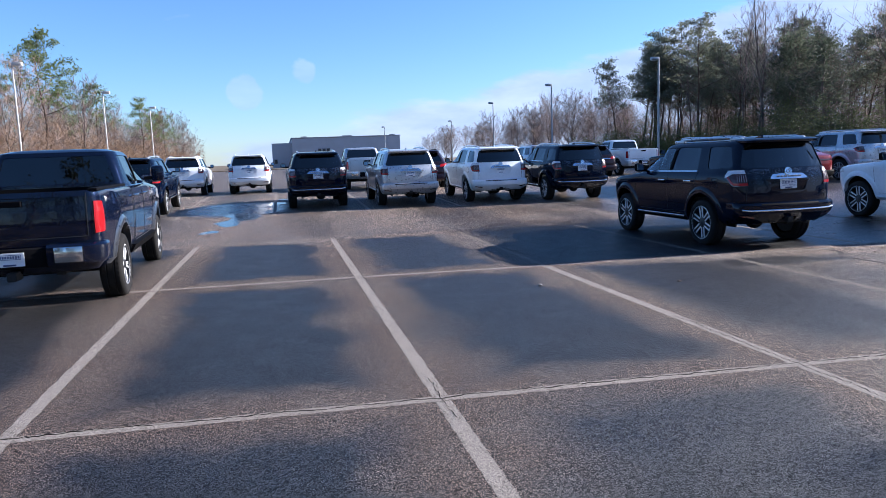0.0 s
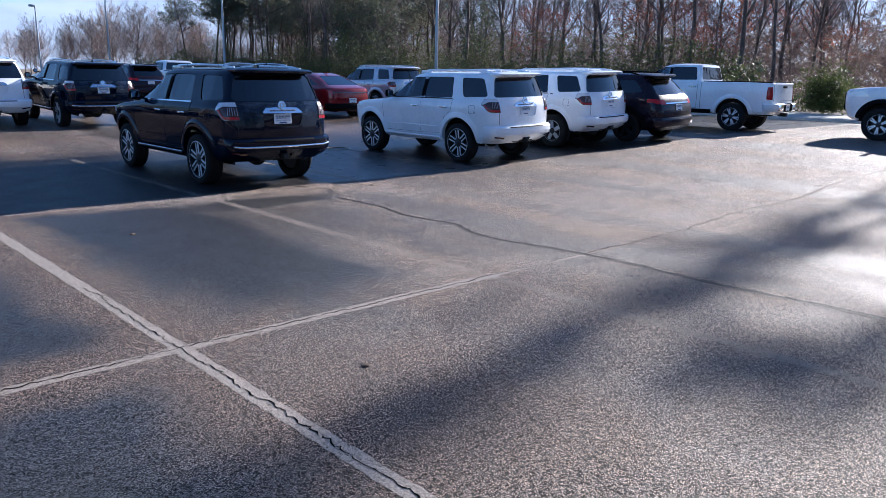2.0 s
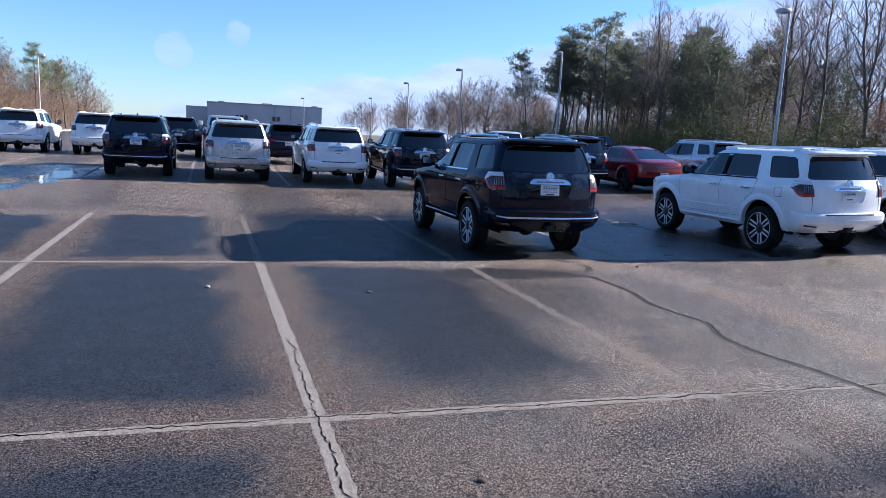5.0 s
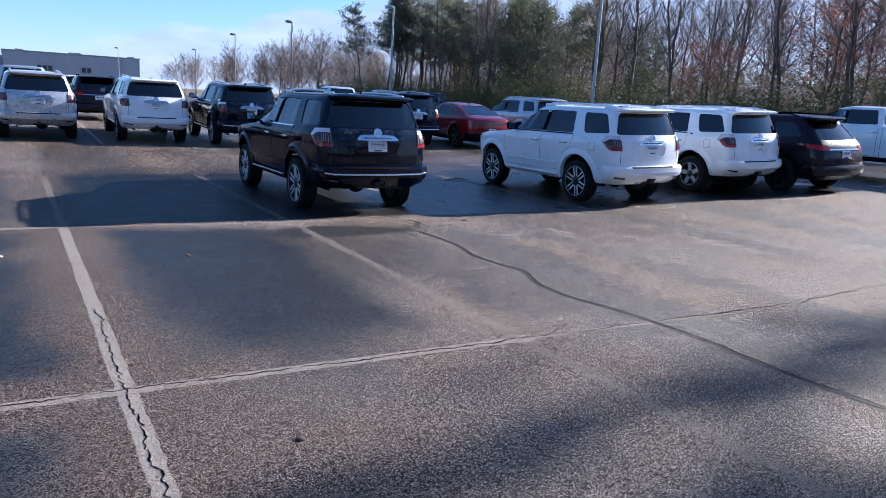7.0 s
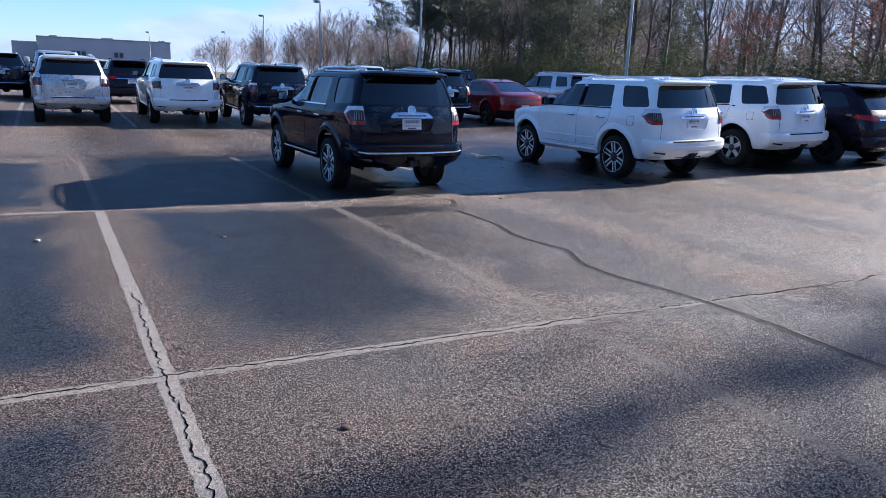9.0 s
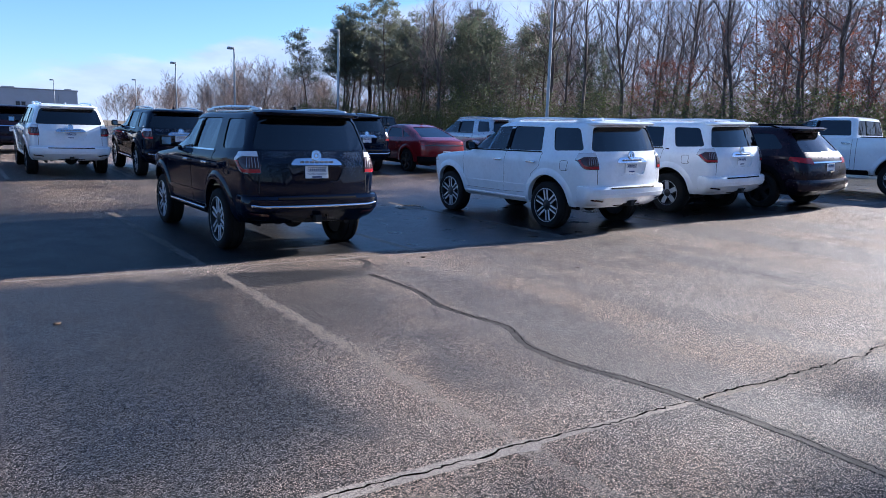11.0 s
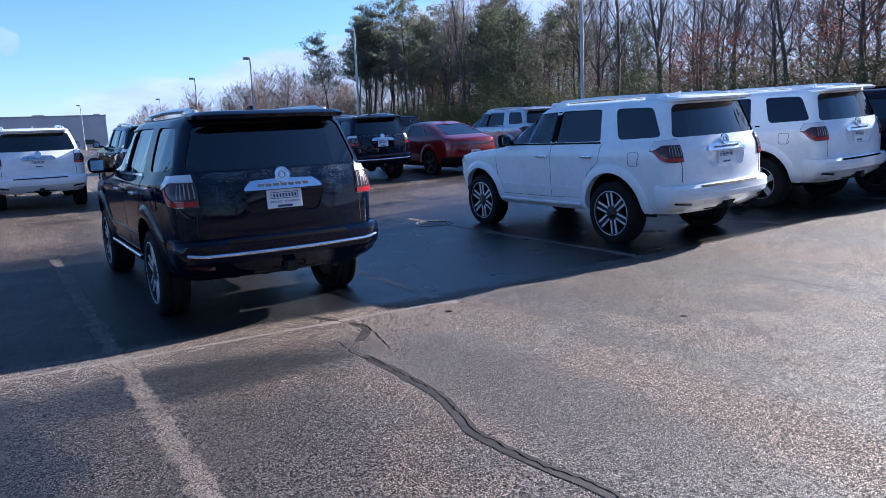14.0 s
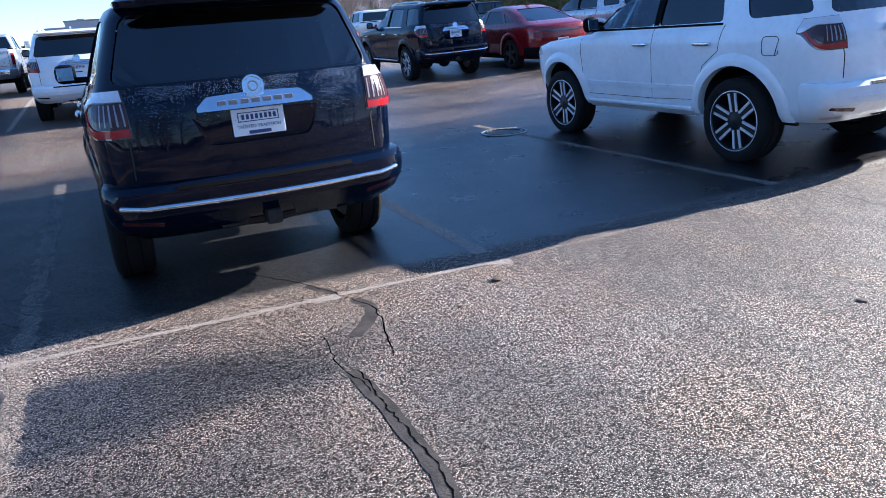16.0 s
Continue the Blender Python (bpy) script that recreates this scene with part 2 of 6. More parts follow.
def carve(bm, material, cutters):
    """The form less its cutters, whose faces keep their own material. Returns a mesh."""
    base = temp(bm, material)
    gone = [base]
    for cut, m in cutters:
        ob = temp(cut, m)
        gone.append(ob)
        mod = base.modifiers.new("cut", "BOOLEAN")
        mod.object, mod.operation, mod.solver, mod.material_mode = ob, "DIFFERENCE", "EXACT", "TRANSFER"
    bpy.context.view_layer.update()
    deps = bpy.context.evaluated_depsgraph_get()
    me = bpy.data.meshes.new_from_object(base.evaluated_get(deps))
    for ob in gone:
        data = ob.data
        bpy.data.objects.remove(ob)
        bpy.data.meshes.remove(data)
    return me


from mathutils.bvhtree import BVHTree


class Skin:
    """The outside of a form, to lay panes, lamps and seams on."""

    def __init__(self, bm):
        self.tree = BVHTree.FromBMesh(bm)

    def at(self, u, v, view):
        """view: rear, front, left, right or top."""
        if view == "rear":
            o, d = (u, -9, v), (0, 1, 0)
        elif view == "front":
            o, d = (u, 9, v), (0, -1, 0)
        elif view == "top":
            o, d = (u, v, 9), (0, 0, -1)
        else:
            s = -1 if view == "left" else 1
            o, d = (9 * s, u, v), (-s, 0, 0)
        p, n, _, _ = self.tree.ray_cast(Vector(o), Vector(d))
        if p is None:
            p, n, _, _ = self.tree.find_nearest(Vector((u, -2.4, v)) if view in ("rear", "front") else Vector((0, u, v)))
        return p, (n if n.dot(Vector(d)) < 0 else -n)

    def panel(self, poly, view, off=0.004, thick=0.008, step=0.08, bm=None):
        """A plate of the polygon's shape laid on the form, off above it and thick through."""
        pts = []
        for i, p in enumerate(poly):
            q = poly[(i + 1) % len(poly)]
            k = max(1, int(math.dist(p, q) / step))
            pts += [(p[0] + (q[0] - p[0]) * j / k, p[1] + (q[1] - p[1]) * j / k) for j in range(k)]
        bm = bm or bmesh.new()
        hits = [self.at(u, v, view) for u, v in pts]
        top = [bm.verts.new(p + n * off) for p, n in hits]
        low = [bm.verts.new(p + n * (off - thick)) for p, n in hits]
        faces = [bm.faces.new(top), bm.faces.new(low[::-1])]
        for i in range(len(pts)):
            j = (i + 1) % len(pts)
            faces.append(bm.faces.new((top[j], top[i], low[i], low[j])))
        bmesh.ops.recalc_face_normals(bm, faces=faces)
        bmesh.ops.triangulate(bm, faces=faces[:2])
        return bm

    def strip(self, line, width, view, off=0.003, thick=0.006, step=0.05, bm=None, crown=0.0):
        """A narrow band along a line, laid on the form; crown: how far its middle stands out."""
        pts = []
        for p, q in zip(line, line[1:]):
            k = max(1, int(math.dist(p, q) / step))
            pts += [(p[0] + (q[0] - p[0]) * j / k, p[1] + (q[1] - p[1]) * j / k) for j in range(k)]
        pts.append(line[-1])
        bm = bm or bmesh.new()
        across = (1, 0.6, 0, -0.6, -1) if crown else (1, -1)
        rows = []
        for i, p in enumerate(pts):
            a, b = Vector(pts[max(0, i - 1)]), Vector(pts[min(len(pts) - 1, i + 1)])
            d = (b - a).normalized()
            s = Vector((-d.y, d.x)) * width / 2
            hits = [self.at(p[0] + s.x * f, p[1] + s.y * f, view) for f in across]
            row = [bm.verts.new(q + n * (off + crown * (1 - f * f))) for (q, n), f in zip(hits, across)]
            row += [bm.verts.new(q + n * (off - thick)) for q, n in (hits[-1], hits[0])]
            rows.append(row)
        for a, b in zip(rows, rows[1:]):
            for i in range(len(a)):
                j = (i + 1) % len(a)
                bm.faces.new((a[i], b[i], b[j], a[j]))
        for end in (rows[0], rows[-1]):
            bm.faces.new(end)
        bmesh.ops.recalc_face_normals(bm, faces=bm.faces)
        return bm

# ---------------------------------------------------------------- vehicles


def wheel_parts(R, rim, width, style):
    """The meshes of one wheel, its axle along x, outer face towards -x."""
    w = width / 2
    tyre = lathe([(rim - 0.005, w * 0.9), (rim + 0.02, w), (R - 0.05, w), (R - 0.015, w * 0.9), (R, w * 0.7), (R, w * 0.42), (R - 0.009, w * 0.38), (R - 0.009, w * 0.3), (R, w * 0.26), (R, -w * 0.26),
                  (R - 0.009, -w * 0.3), (R - 0.009, -w * 0.38), (R, -w * 0.42), (R, -w * 0.7), (R - 0.015, -w * 0.9), (R - 0.05, -w), (rim + 0.02, -w), (rim - 0.005, -w * 0.9), (rim - 0.02, -w * 0.7)], 44)
    for k in range(44):
        a = 2 * math.pi * (k + 0.5) / 44
        for s in (-1, 1):
            m = Matrix.Rotation(a, 4, "X") @ Matrix.Translation((s * w * 0.58, 0, R - 0.004))
            bmesh.ops.create_cube(tyre, size=1, matrix=m @ Matrix.Diagonal((w * 0.26, 0.03, 0.010, 1)))
    barrel = lathe([(rim, -w * 0.93), (rim - 0.008, -w * 0.96), (rim - 0.018, -w * 0.9), (rim - 0.03, -w * 0.3), (rim - 0.03, w * 0.7), (0.0, w * 0.75), (0.0, w * 0.55), (rim - 0.045, w * 0.5), (rim - 0.04, -w * 0.2)], 40)
    face, back = bmesh.new(), bmesh.new()

    def bar(bm, a, off, wd, r0, r1, x0, x1):
        m = Matrix.Rotation(a, 4, "X")
        pts = [(x0, off - wd, r0), (x0, off + wd, r0), (x0 - 0.004, off * 1.25 + wd, r1), (x0 - 0.004, off * 1.25 - wd, r1)]
        v = [bm.verts.new(m @ Vector(p)) for p in pts] + [bm.verts.new(m @ Vector((p[0] + x1, p[1] * 1.08, p[2]))) for p in pts]
        for q in ((0, 1, 2, 3), (7, 6, 5, 4), (0, 4, 5, 1), (1, 5, 6, 2), (2, 6, 7, 3), (3, 7, 4, 0)):
            bm.faces.new([v[i] for i in q])

    n = {"twin": 6, "five": 5, "six": 6}[style]
    for k in range(n):
        a = 2 * math.pi * k / n
        if style == "twin":
            for s in (-1, 1):
                bar(face, a, s * 0.031, 0.0115, 0.085, rim - 0.010, -w * 0.80, 0.018)
            bar(back, a, 0.0, 0.052, 0.05, rim - 0.01, -w * 0.72, 0.04)
        elif style == "five":
            bar(face, a, 0.0, 0.042, 0.05, rim - 0.012, -w * 0.78, 0.03)
            bar(back, a, 0.0, 0.055, 0.05, rim - 0.02, -w * 0.66, 0.03)
        else:
            for s in (-1, 1):
                bar(face, a + s * 0.16, s * 0.006, 0.017, 0.07, rim - 0.012, -w * 0.80, 0.02)
            bar(back, a, 0.0, 0.045, 0.05, rim - 0.02, -w * 0.68, 0.03)
    lip = lathe([(rim - 0.011, -w * 0.88), (rim - 0.005, -w * 0.97), (rim + 0.002, -w * 0.95), (rim - 0.002, -w * 0.85)], 40)
    hub = lathe([(0.0, -w * 0.86), (0.035, -w * 0.86), (0.042, -w * 0.82), (0.06, -w * 0.80), (0.085, -w * 0.76), (0.09, -w * 0.5), (0.0, -w * 0.5)], 20)
    for bm in (face, back):
        bmesh.ops.recalc_face_normals(bm, faces=bm.faces)
    return {"tyre": tyre, "rim": barrel, "spokes": face, "spoke_back": back, "lip": lip, "hub": hub}


def add_wheels(car, R, rim, width, style, axles, track, bright=ALLOY, back=DARK_ALLOY):
    made = None
    for y in axles:
        for s in (-1, 1):
            at = pose(s * (track / 2), y, R - 0.012, 23 * (1 + y), 0, 0 if s < 0 else 180)
            if made is None:
                bms = wheel_parts(R, rim, width, style)
                made = [part("wheel", bms["rim"], back, None, "", 40)]
                made.append(part("tyre", bms["tyre"], RUBBER, made[0], "black rubber tyre with tread blocks", 40))
                made.append(part("spokes", bms["spokes"], bright, made[0], "machined alloy spokes"))
                made.append(part("spoke_back", bms["spoke_back"], back, made[0]))
                made.append(part("rim_lip", bms["lip"], bright, made[0], "", 40))
                made.append(part("hub", bms["hub"], back, made[0], "", 40))
                made[0].parent, made[0].matrix_basis = car, at
            else:
                hub = new("wheel", made[0].data)
                hub.parent, hub.matrix_basis = car, at
                for o in made[1:]:
                    c = new(o.name.split(".")[0], o.data)
                    c.parent = hub
                    if "label" in o:
                        tagged(c, o["label"])


def arches(skin, axles, zc, r, swell, view):
    """Flared lips round the wheel openings of one side."""
    bm = bmesh.new()
    s = -1 if view == "left" else 1
    for y in axles:
        rows = []
        for k in range(23):
            a = radians(-3 + 186 * k / 22)
            c, d = math.cos(a), math.sin(a)
            row = []
            for rad, out in ((r - 0.006, -0.06), (r - 0.004, swell * 0.9), (r + 0.03, swell), (r + 0.075, swell * 0.8), (r + 0.115, -0.005)):
                p, _ = skin.at(y + c * (r + 0.115), max(0.42, zc + d * (r + 0.115)), view)
                row.append(bm.verts.new((p.x + s * out, y + c * rad, zc + d * rad)))
            rows.append(row)
        for p, q in zip(rows, rows[1:]):
            for i in range(4):
                bm.faces.new((p[i], p[i + 1], q[i + 1], q[i]))
    bmesh.ops.recalc_face_normals(bm, faces=bm.faces)
    return bm


def wrap(skin, x0, y0, side, a0, a1, lo, hi, off=0.008, thick=0.02, n=14):
    """A lens that runs round a rear corner: angles from straight back (0) to the side (90); lo and hi are heights by share of the way."""
    bm = bmesh.new()
    rows = []
    for i in range(n + 1):
        t = i / n
        a = radians(a0 + (a1 - a0) * t)
        d = Vector((side * math.sin(a), -math.cos(a), 0))
        row = []
        for j in range(4):
            z = lo(t) + (hi(t) - lo(t)) * j / 3
            o = Vector((side * x0, y0, z))
            p, nrm, _, _ = skin.tree.ray_cast(o + d * 3, -d)
            if p is None:
                p, nrm = o + d * 0.2, d
            nrm = nrm if nrm.dot(d) > 0 else -nrm
            row.append((bm.verts.new(p + nrm * off), bm.verts.new(p + nrm * (off - thick))))
        rows.append(row)
    for p, q in zip(rows, rows[1:]):
        for j in range(3):
            bm.faces.new((p[j][0], q[j][0], q[j + 1][0], p[j + 1][0]))
        for j in (0, 3):
            bm.faces.new((p[j][0], q[j][0], q[j][1], p[j][1]))
    for end in (rows[0], rows[-1]):
        for j in range(3):
            bm.faces.new((end[j][0], end[j + 1][0], end[j + 1][1], end[j][1]))
    bmesh.ops.recalc_face_normals(bm, faces=bm.faces)
    return bm


def seats(car, rows):
    for x, y, z, w, h in rows:
        bm = box(x - w / 2, x + w / 2, y - 0.07, y + 0.07, z, z + h, 0.05)
        box(x - w / 2, x + w / 2, y, y + 0.5, z - 0.05, z + 0.1, 0.05, bm)
        for k in range(max(1, round(w / 0.55))):
            c = x + (k - (max(1, round(w / 0.55)) - 1) / 2) * 0.5
            box(c - 0.13, c + 0.13, y - 0.10, y + 0.01, z + h + 0.03, z + h + 0.22, 0.04, bm)
        part("seat", bm, SEAT, car, "dark cloth seat with headrest", 40)


def plate(car, x, y, z, tilt, words):
    """A dealer's plate: a name as plain bars and a line of small words below."""
    holder = part("number_plate", box(-0.153, 0.153, -0.004, 0.004, -0.077, 0.077, 0.003), PLATE, car, "white dealer plate with blue print", at=pose(x, y, z, tilt))
    bm = bmesh.new()
    for u0, u1, v0, v1 in ((-0.115, 0.115, 0.052, 0.057), (-0.115, 0.115, 0.002, 0.007), (-0.12, -0.115, 0.002, 0.057), (0.115, 0.12, 0.002, 0.057)):
        box(u0, u1, -0.0065, -0.0045, v0, v1, bm=bm)
    for k in range(8):
        u = -0.097 + k * 0.0265
        box(u, u + 0.016, -0.0065, -0.0045, 0.015, 0.044, bm=bm)
    box(-0.065, 0.065, -0.0065, -0.0045, -0.07, -0.05, bm=bm)
    part("print", bm, PLATE_BLUE, holder, "dark blue bars of print")
    if words:
        cu = bpy.data.curves.new("slogan", "FONT")
        cu.body, cu.size, cu.align_x, cu.extrude = "TRUSTED TRADITION", 0.026, "CENTER", 0.0006
        ob = new("slogan_text", cu)
        bpy.context.view_layer.update()
        me = bpy.data.meshes.new_from_object(ob.evaluated_get(bpy.context.evaluated_depsgraph_get()))
        bpy.data.objects.remove(ob)
        part("slogan", me, PLATE_BLUE, holder, "line of small blue capitals", at=pose(0, -0.0062, -0.034, 90))


SUV_LEVELS = [
    (0.40, -2.28, 2.10, 0.83, 0.15, 0.45, 0.40, 0.09), (0.47, -2.37, 2.22, 0.895, 0.15, 0.45, 0.40, 0.11), (0.53, -2.39, 2.25, 0.912, 0.15, 0.45, 0.40, 0.12), (0.60, -2.41, 2.27, 0.914, 0.15, 0.45, 0.40, 0.12), (0.66, -2.415, 2.28, 0.925, 0.15, 0.44, 0.40, 0.13),
    (0.80, -2.42, 2.30, 0.936, 0.15, 0.42, 0.38, 0.13), (1.00, -2.41, 2.29, 0.948, 0.15, 0.42, 0.38, 0.13), (1.07, -2.40, 2.22, 0.952, 0.15, 0.40, 0.38, 0.13),
    (1.12, -2.395, 2.00, 0.945, 0.15, 0.38, 0.36, 0.13), (1.16, -2.385, 1.55, 0.935, 0.15, 0.34, 0.30, 0.13), (1.20, -2.37, 1.06, 0.925, 0.14, 0.28, 0.20, 0.13),
    (1.235, -2.355, 0.98, 0.90, 0.13, 0.22, 0.18, 0.13), (1.45, -2.285, 0.66, 0.825, 0.12, 0.20, 0.16, 0.12), (1.65, -2.22, 0.34, 0.745, 0.12, 0.20, 0.16, 0.11),
    (1.715, -2.19, 0.21, 0.70, 0.13, 0.20, 0.16, 0.10), (1.75, -2.15, 0.09, 0.635, 0.15, 0.22, 0.18, 0.08), (1.772, -2.05, -0.08, 0.53, 0.2, 0.25, 0.2, 0.05), (1.782, -1.85, -0.30, 0.38, 0.2, 0.2, 0.2, 0.04)]



def drops(car, skin, seed, count, across, up, high):
    """Beads of rain on the tail, thicker towards its right-hand side and, where told, its upper edge."""
    rnd = random.Random(seed)
    bm = bmesh.new()
    for _ in range(count):
        x, z = rnd.uniform(*across), rnd.uniform(*up)
        thick = 0.12 + 0.88 * smooth((x - 0.25) / 0.5)
        if high:
            thick = max(thick, smooth((z - 1.17) / 0.09)) * (0.04 + 0.96 * smooth((z - 1.0) / 0.16))
        if rnd.random() > thick * (0.55 + 0.9 * noise.noise((x * 5, z * 5, seed))):
            continue
        p, n = skin.at(x, z, "rear")
        r = rnd.uniform(0.0012, 0.0027)
        side = n.orthogonal().normalized()
        rings = []
        for h, w in ((-0.3, 1.0), (0.25, 0.85), (0.55, 0.45)):
            rings.append([bm.verts.new(p + n * (h * r + (0.0 if high else -0.001)) + (Matrix.Rotation(k * math.pi / 3, 3, n) @ side) * r * w) for k in range(6)])
        for a, b in zip(rings, rings[1:]):
            for k in range(6):
                bm.faces.new((a[k], a[(k + 1) % 6], b[(k + 1) % 6], b[k]))
        bm.faces.new(rings[-1])
    tagged(part("rain_water", bm, WATER, car, "", 60), "beads of rain water", "", "", "stuff")


def suv(colour, trim, wheel_style, words=False, bright=ALLOY):
    """A boxy body-on-frame estate car: body, panes, lamps, bumper, rails, wheels and cabin. trim: the bumper and sill strip's material."""
    car = new("suv")
    skin_bm = loft(SUV_LEVELS)
    skin = Skin(skin_bm)
    axles = (-1.395, 1.395)
    void = loft([(0.72, *SUV_LEVELS[5][1:]), *SUV_LEVELS[6:15]], -0.06, clampf=1.0)
    wells = bmesh.new()
    for y in axles:
        for s in (-1, 1):
            bmesh.ops.create_cone(wells, cap_ends=True, segments=40, radius1=0.47, radius2=0.47, depth=0.6, matrix=Matrix.Translation((s * 0.89, y, 0.425)) @ Matrix.Rotation(math.pi / 2, 4, "Y"))
    front = rounded([(-0.27, 1.264), (0.80, 1.252), (0.75, 1.30), (0.285, 1.650), (-0.27, 1.674)], 0.05)
    back = rounded([(-1.20, 1.277), (-0.35, 1.264), (-0.35, 1.675), (-1.10, 1.672)], 0.05)
    quarter = rounded([(-2.12, 1.315), (-1.50, 1.29), (-1.35, 1.668), (-1.92, 1.66)], 0.07)
    tail = rounded([(-0.76, 1.30), (0.76, 1.30), (0.635, 1.68), (-0.635, 1.68)], 0.07)
    screen = rounded([(-0.74, 1.30), (0.74, 1.30), (0.60, 1.645), (-0.60, 1.645)], 0.06)
    sides, ends = bmesh.new(), bmesh.new()
    for p in (front, back, quarter):
        prism(p, "side", -1.2, 1.2, sides)
    prism(tail, "rear", -2.8, -1.9, ends)
    prism(screen, "rear", -0.2, 1.5, ends)
    dish = bmesh.new()
    sunk = skin.at(0, 1.035, "rear")[0].y + 0.030
    prism(rounded([(-0.30, 0.925), (0.30, 0.925), (0.385, 1.13), (-0.385, 1.13)], 0.05), "rear", -2.8, sunk, dish)
    part("body", carve(skin_bm.copy(), colour, [(void, CABIN), (wells, UNDER), (sides, PLASTIC), (ends, PLASTIC), (dish, colour)]), colour, car, "", 32)
    for view in ("left", "right"):
        part("door_window", skin.panel(front, view, -0.012, 0.005), DOOR_GLASS, car, "clear front door glass")
        part("door_window", skin.panel(back, view, -0.012, 0.005), DARK_GLASS, car, "tinted rear door glass")
        part("quarter_window", skin.panel(quarter, view, -0.010, 0.005), DARK_GLASS, car, "tinted quarter glass")
        part("window_trim", skin.strip([(-1.21, 1.257), (0.80, 1.238)], 0.02, view, 0.006), trim if trim is CHROME else PLASTIC, car)
        part("pillar_trim", skin.panel([(-0.35, 1.267), (-0.27, 1.267), (-0.27, 1.670), (-0.35, 1.670)], view, 0.003), PLASTIC, car, "black door pillar")
        if bright is SILVER:
            part("side_badge", skin.panel([(-1.36, 1.235), (-1.28, 1.235), (-1.28, 1.256), (-1.36, 1.256)], view, 0.004, 0.006), PLASTIC, car, "small dark side badge")
        for y in axles:
            part("wheel_arch", arches(skin, (y,), 0.425, 0.47, 0.026, view), colour, car, "", 40)
        seam = skin.strip([(0.93, 1.20), (0.95, 1.0), (0.92, 0.55)], 0.0045, view)
        skin.strip([(-0.30, 1.24), (-0.26, 0.53), (0.92, 0.53)], 0.0045, view, bm=seam)
        skin.strip([(-1.24, 1.25), (-1.20, 1.02), (-1.0, 0.88), (-0.90, 0.55), (-0.26, 0.53)], 0.0045, view, bm=seam)
        part("door_seam", seam, SEAM, car)
        part("body_crease", skin.strip([(-0.88, 0.66), (0.86, 0.66)], 0.05, view, 0.012, 0.02), colour, car, "", 40)
        part("side_step", skin.panel([(-0.86, 0.40), (0.87, 0.40), (0.87, 0.465), (-0.86, 0.465)], view, 0.035, 0.06), PLASTIC if trim is CHROME else colour, car)
        part("sill_strip", skin.strip([(-0.86, 0.468), (0.87, 0.468)], 0.026, view, 0.040, 0.02, crown=0.010), trim, car, "bright strip along the sill", 60)
        for y in (-0.14, -1.02):
            p, n = skin.at(y, 1.085, view)
            s = n.x / abs(n.x)
            hb = box(p.x + s * 0.012, p.x + s * 0.045, y - 0.11, y + 0.11, 1.07, 1.105, 0.012)
            box(p.x - s * 0.01, p.x + s * 0.03, y - 0.10, y - 0.07, 1.072, 1.10, 0.005, hb)
            box(p.x - s * 0.01, p.x + s * 0.03, y + 0.07, y + 0.10, 1.072, 1.10, 0.005, hb)
            part("door_handle", hb, CHROME, car, "chrome door handle", 40)
        s = -1 if view == "left" else 1
        mirror = box(s * 0.97, s * 1.14, 0.54, 0.65, 1.235, 1.40, 0.05)
        box(s * 0.88, s * 1.01, 0.56, 0.63, 1.235, 1.285, 0.015, mirror)
        shell = part("door_mirror", mirror, PLASTIC, car, "", 40)
        part("mirror_glass", box(-0.066, 0.066, -0.004, 0.004, -0.057, 0.057, 0.003), MIRROR, shell, at=pose(s * 1.055, 0.534, 1.318, -7, 0, s * 3))
        part("headlight", skin.panel(rounded([(1.78, 0.98), (2.16, 0.92), (2.22, 1.02), (1.86, 1.07)], 0.04), view, 0.008, 0.02), LAMP_CLEAR, car, "clear headlight corner")
        up = lambda a, b: (lambda t: a + (b - a) * t)
        rise = lambda t: 1.025 + 0.135 * smooth((t - 0.40) / 0.60)
        lamp = part("tail_light", wrap(skin, 0.75, -2.10, s, -15, 120, lambda t: rise(t) - 0.010, up(1.280, 1.270), 0.006), LAMP_DARK, car, "smoked tail lamp housing")
        part("clear_lens", wrap(skin, 0.75, -2.10, s, -13, 116, lambda t: max(1.212 - 0.055 * smooth((t - 0.5) / 0.5), rise(t)), up(1.274, 1.264), 0.016), LAMP_CLEAR, lamp, "clear upper lens")
        edge = lambda t: 1.206 - 0.055 * smooth((t - 0.5) / 0.5)
        part("red_lens", wrap(skin, 0.75, -2.10, s, -13, 110, rise, lambda t: max(rise(t) + 0.004, min(rise(t) + 0.042, edge(t))), 0.015), LAMP_RED, lamp, "red lower lens")
        part("reflector", wrap(skin, 0.75, -2.10, s, -13, 104, lambda t: rise(t) + 0.045, lambda t: max(rise(t) + 0.05, edge(t)), 0.012), LAMP_MID, lamp, "smoked reflector of the tail lamp")
        for k in range(5):
            a = -10 + k * 9.5
            part("light_bar", wrap(skin, 0.75, -2.10, s, a, a + 2.4, lambda t: 1.085, lambda t: 1.200, 0.0145, 0.008, 2), LIGHT_BAR, lamp)
        rail = bmesh.new()
        pts = [(s * 0.575, -2.02, 1.755), (s * 0.58, -1.80, 1.80), (s * 0.585, -0.9, 1.815), (s * 0.575, -0.18, 1.80), (s * 0.56, 0.06, 1.745)]
        for p, q in zip(pts, pts[1:]):
            tube(rail, p, q, 0.022, 0.022, 8)
        for y in (-1.85, -0.12):
            box(s * 0.575 - 0.03, s * 0.575 + 0.03, y - 0.16, y + 0.16, 1.74, 1.80, 0.02, rail)
        part("roof_rail", rail, SILVER if trim is CHROME else colour, car, "", 40)
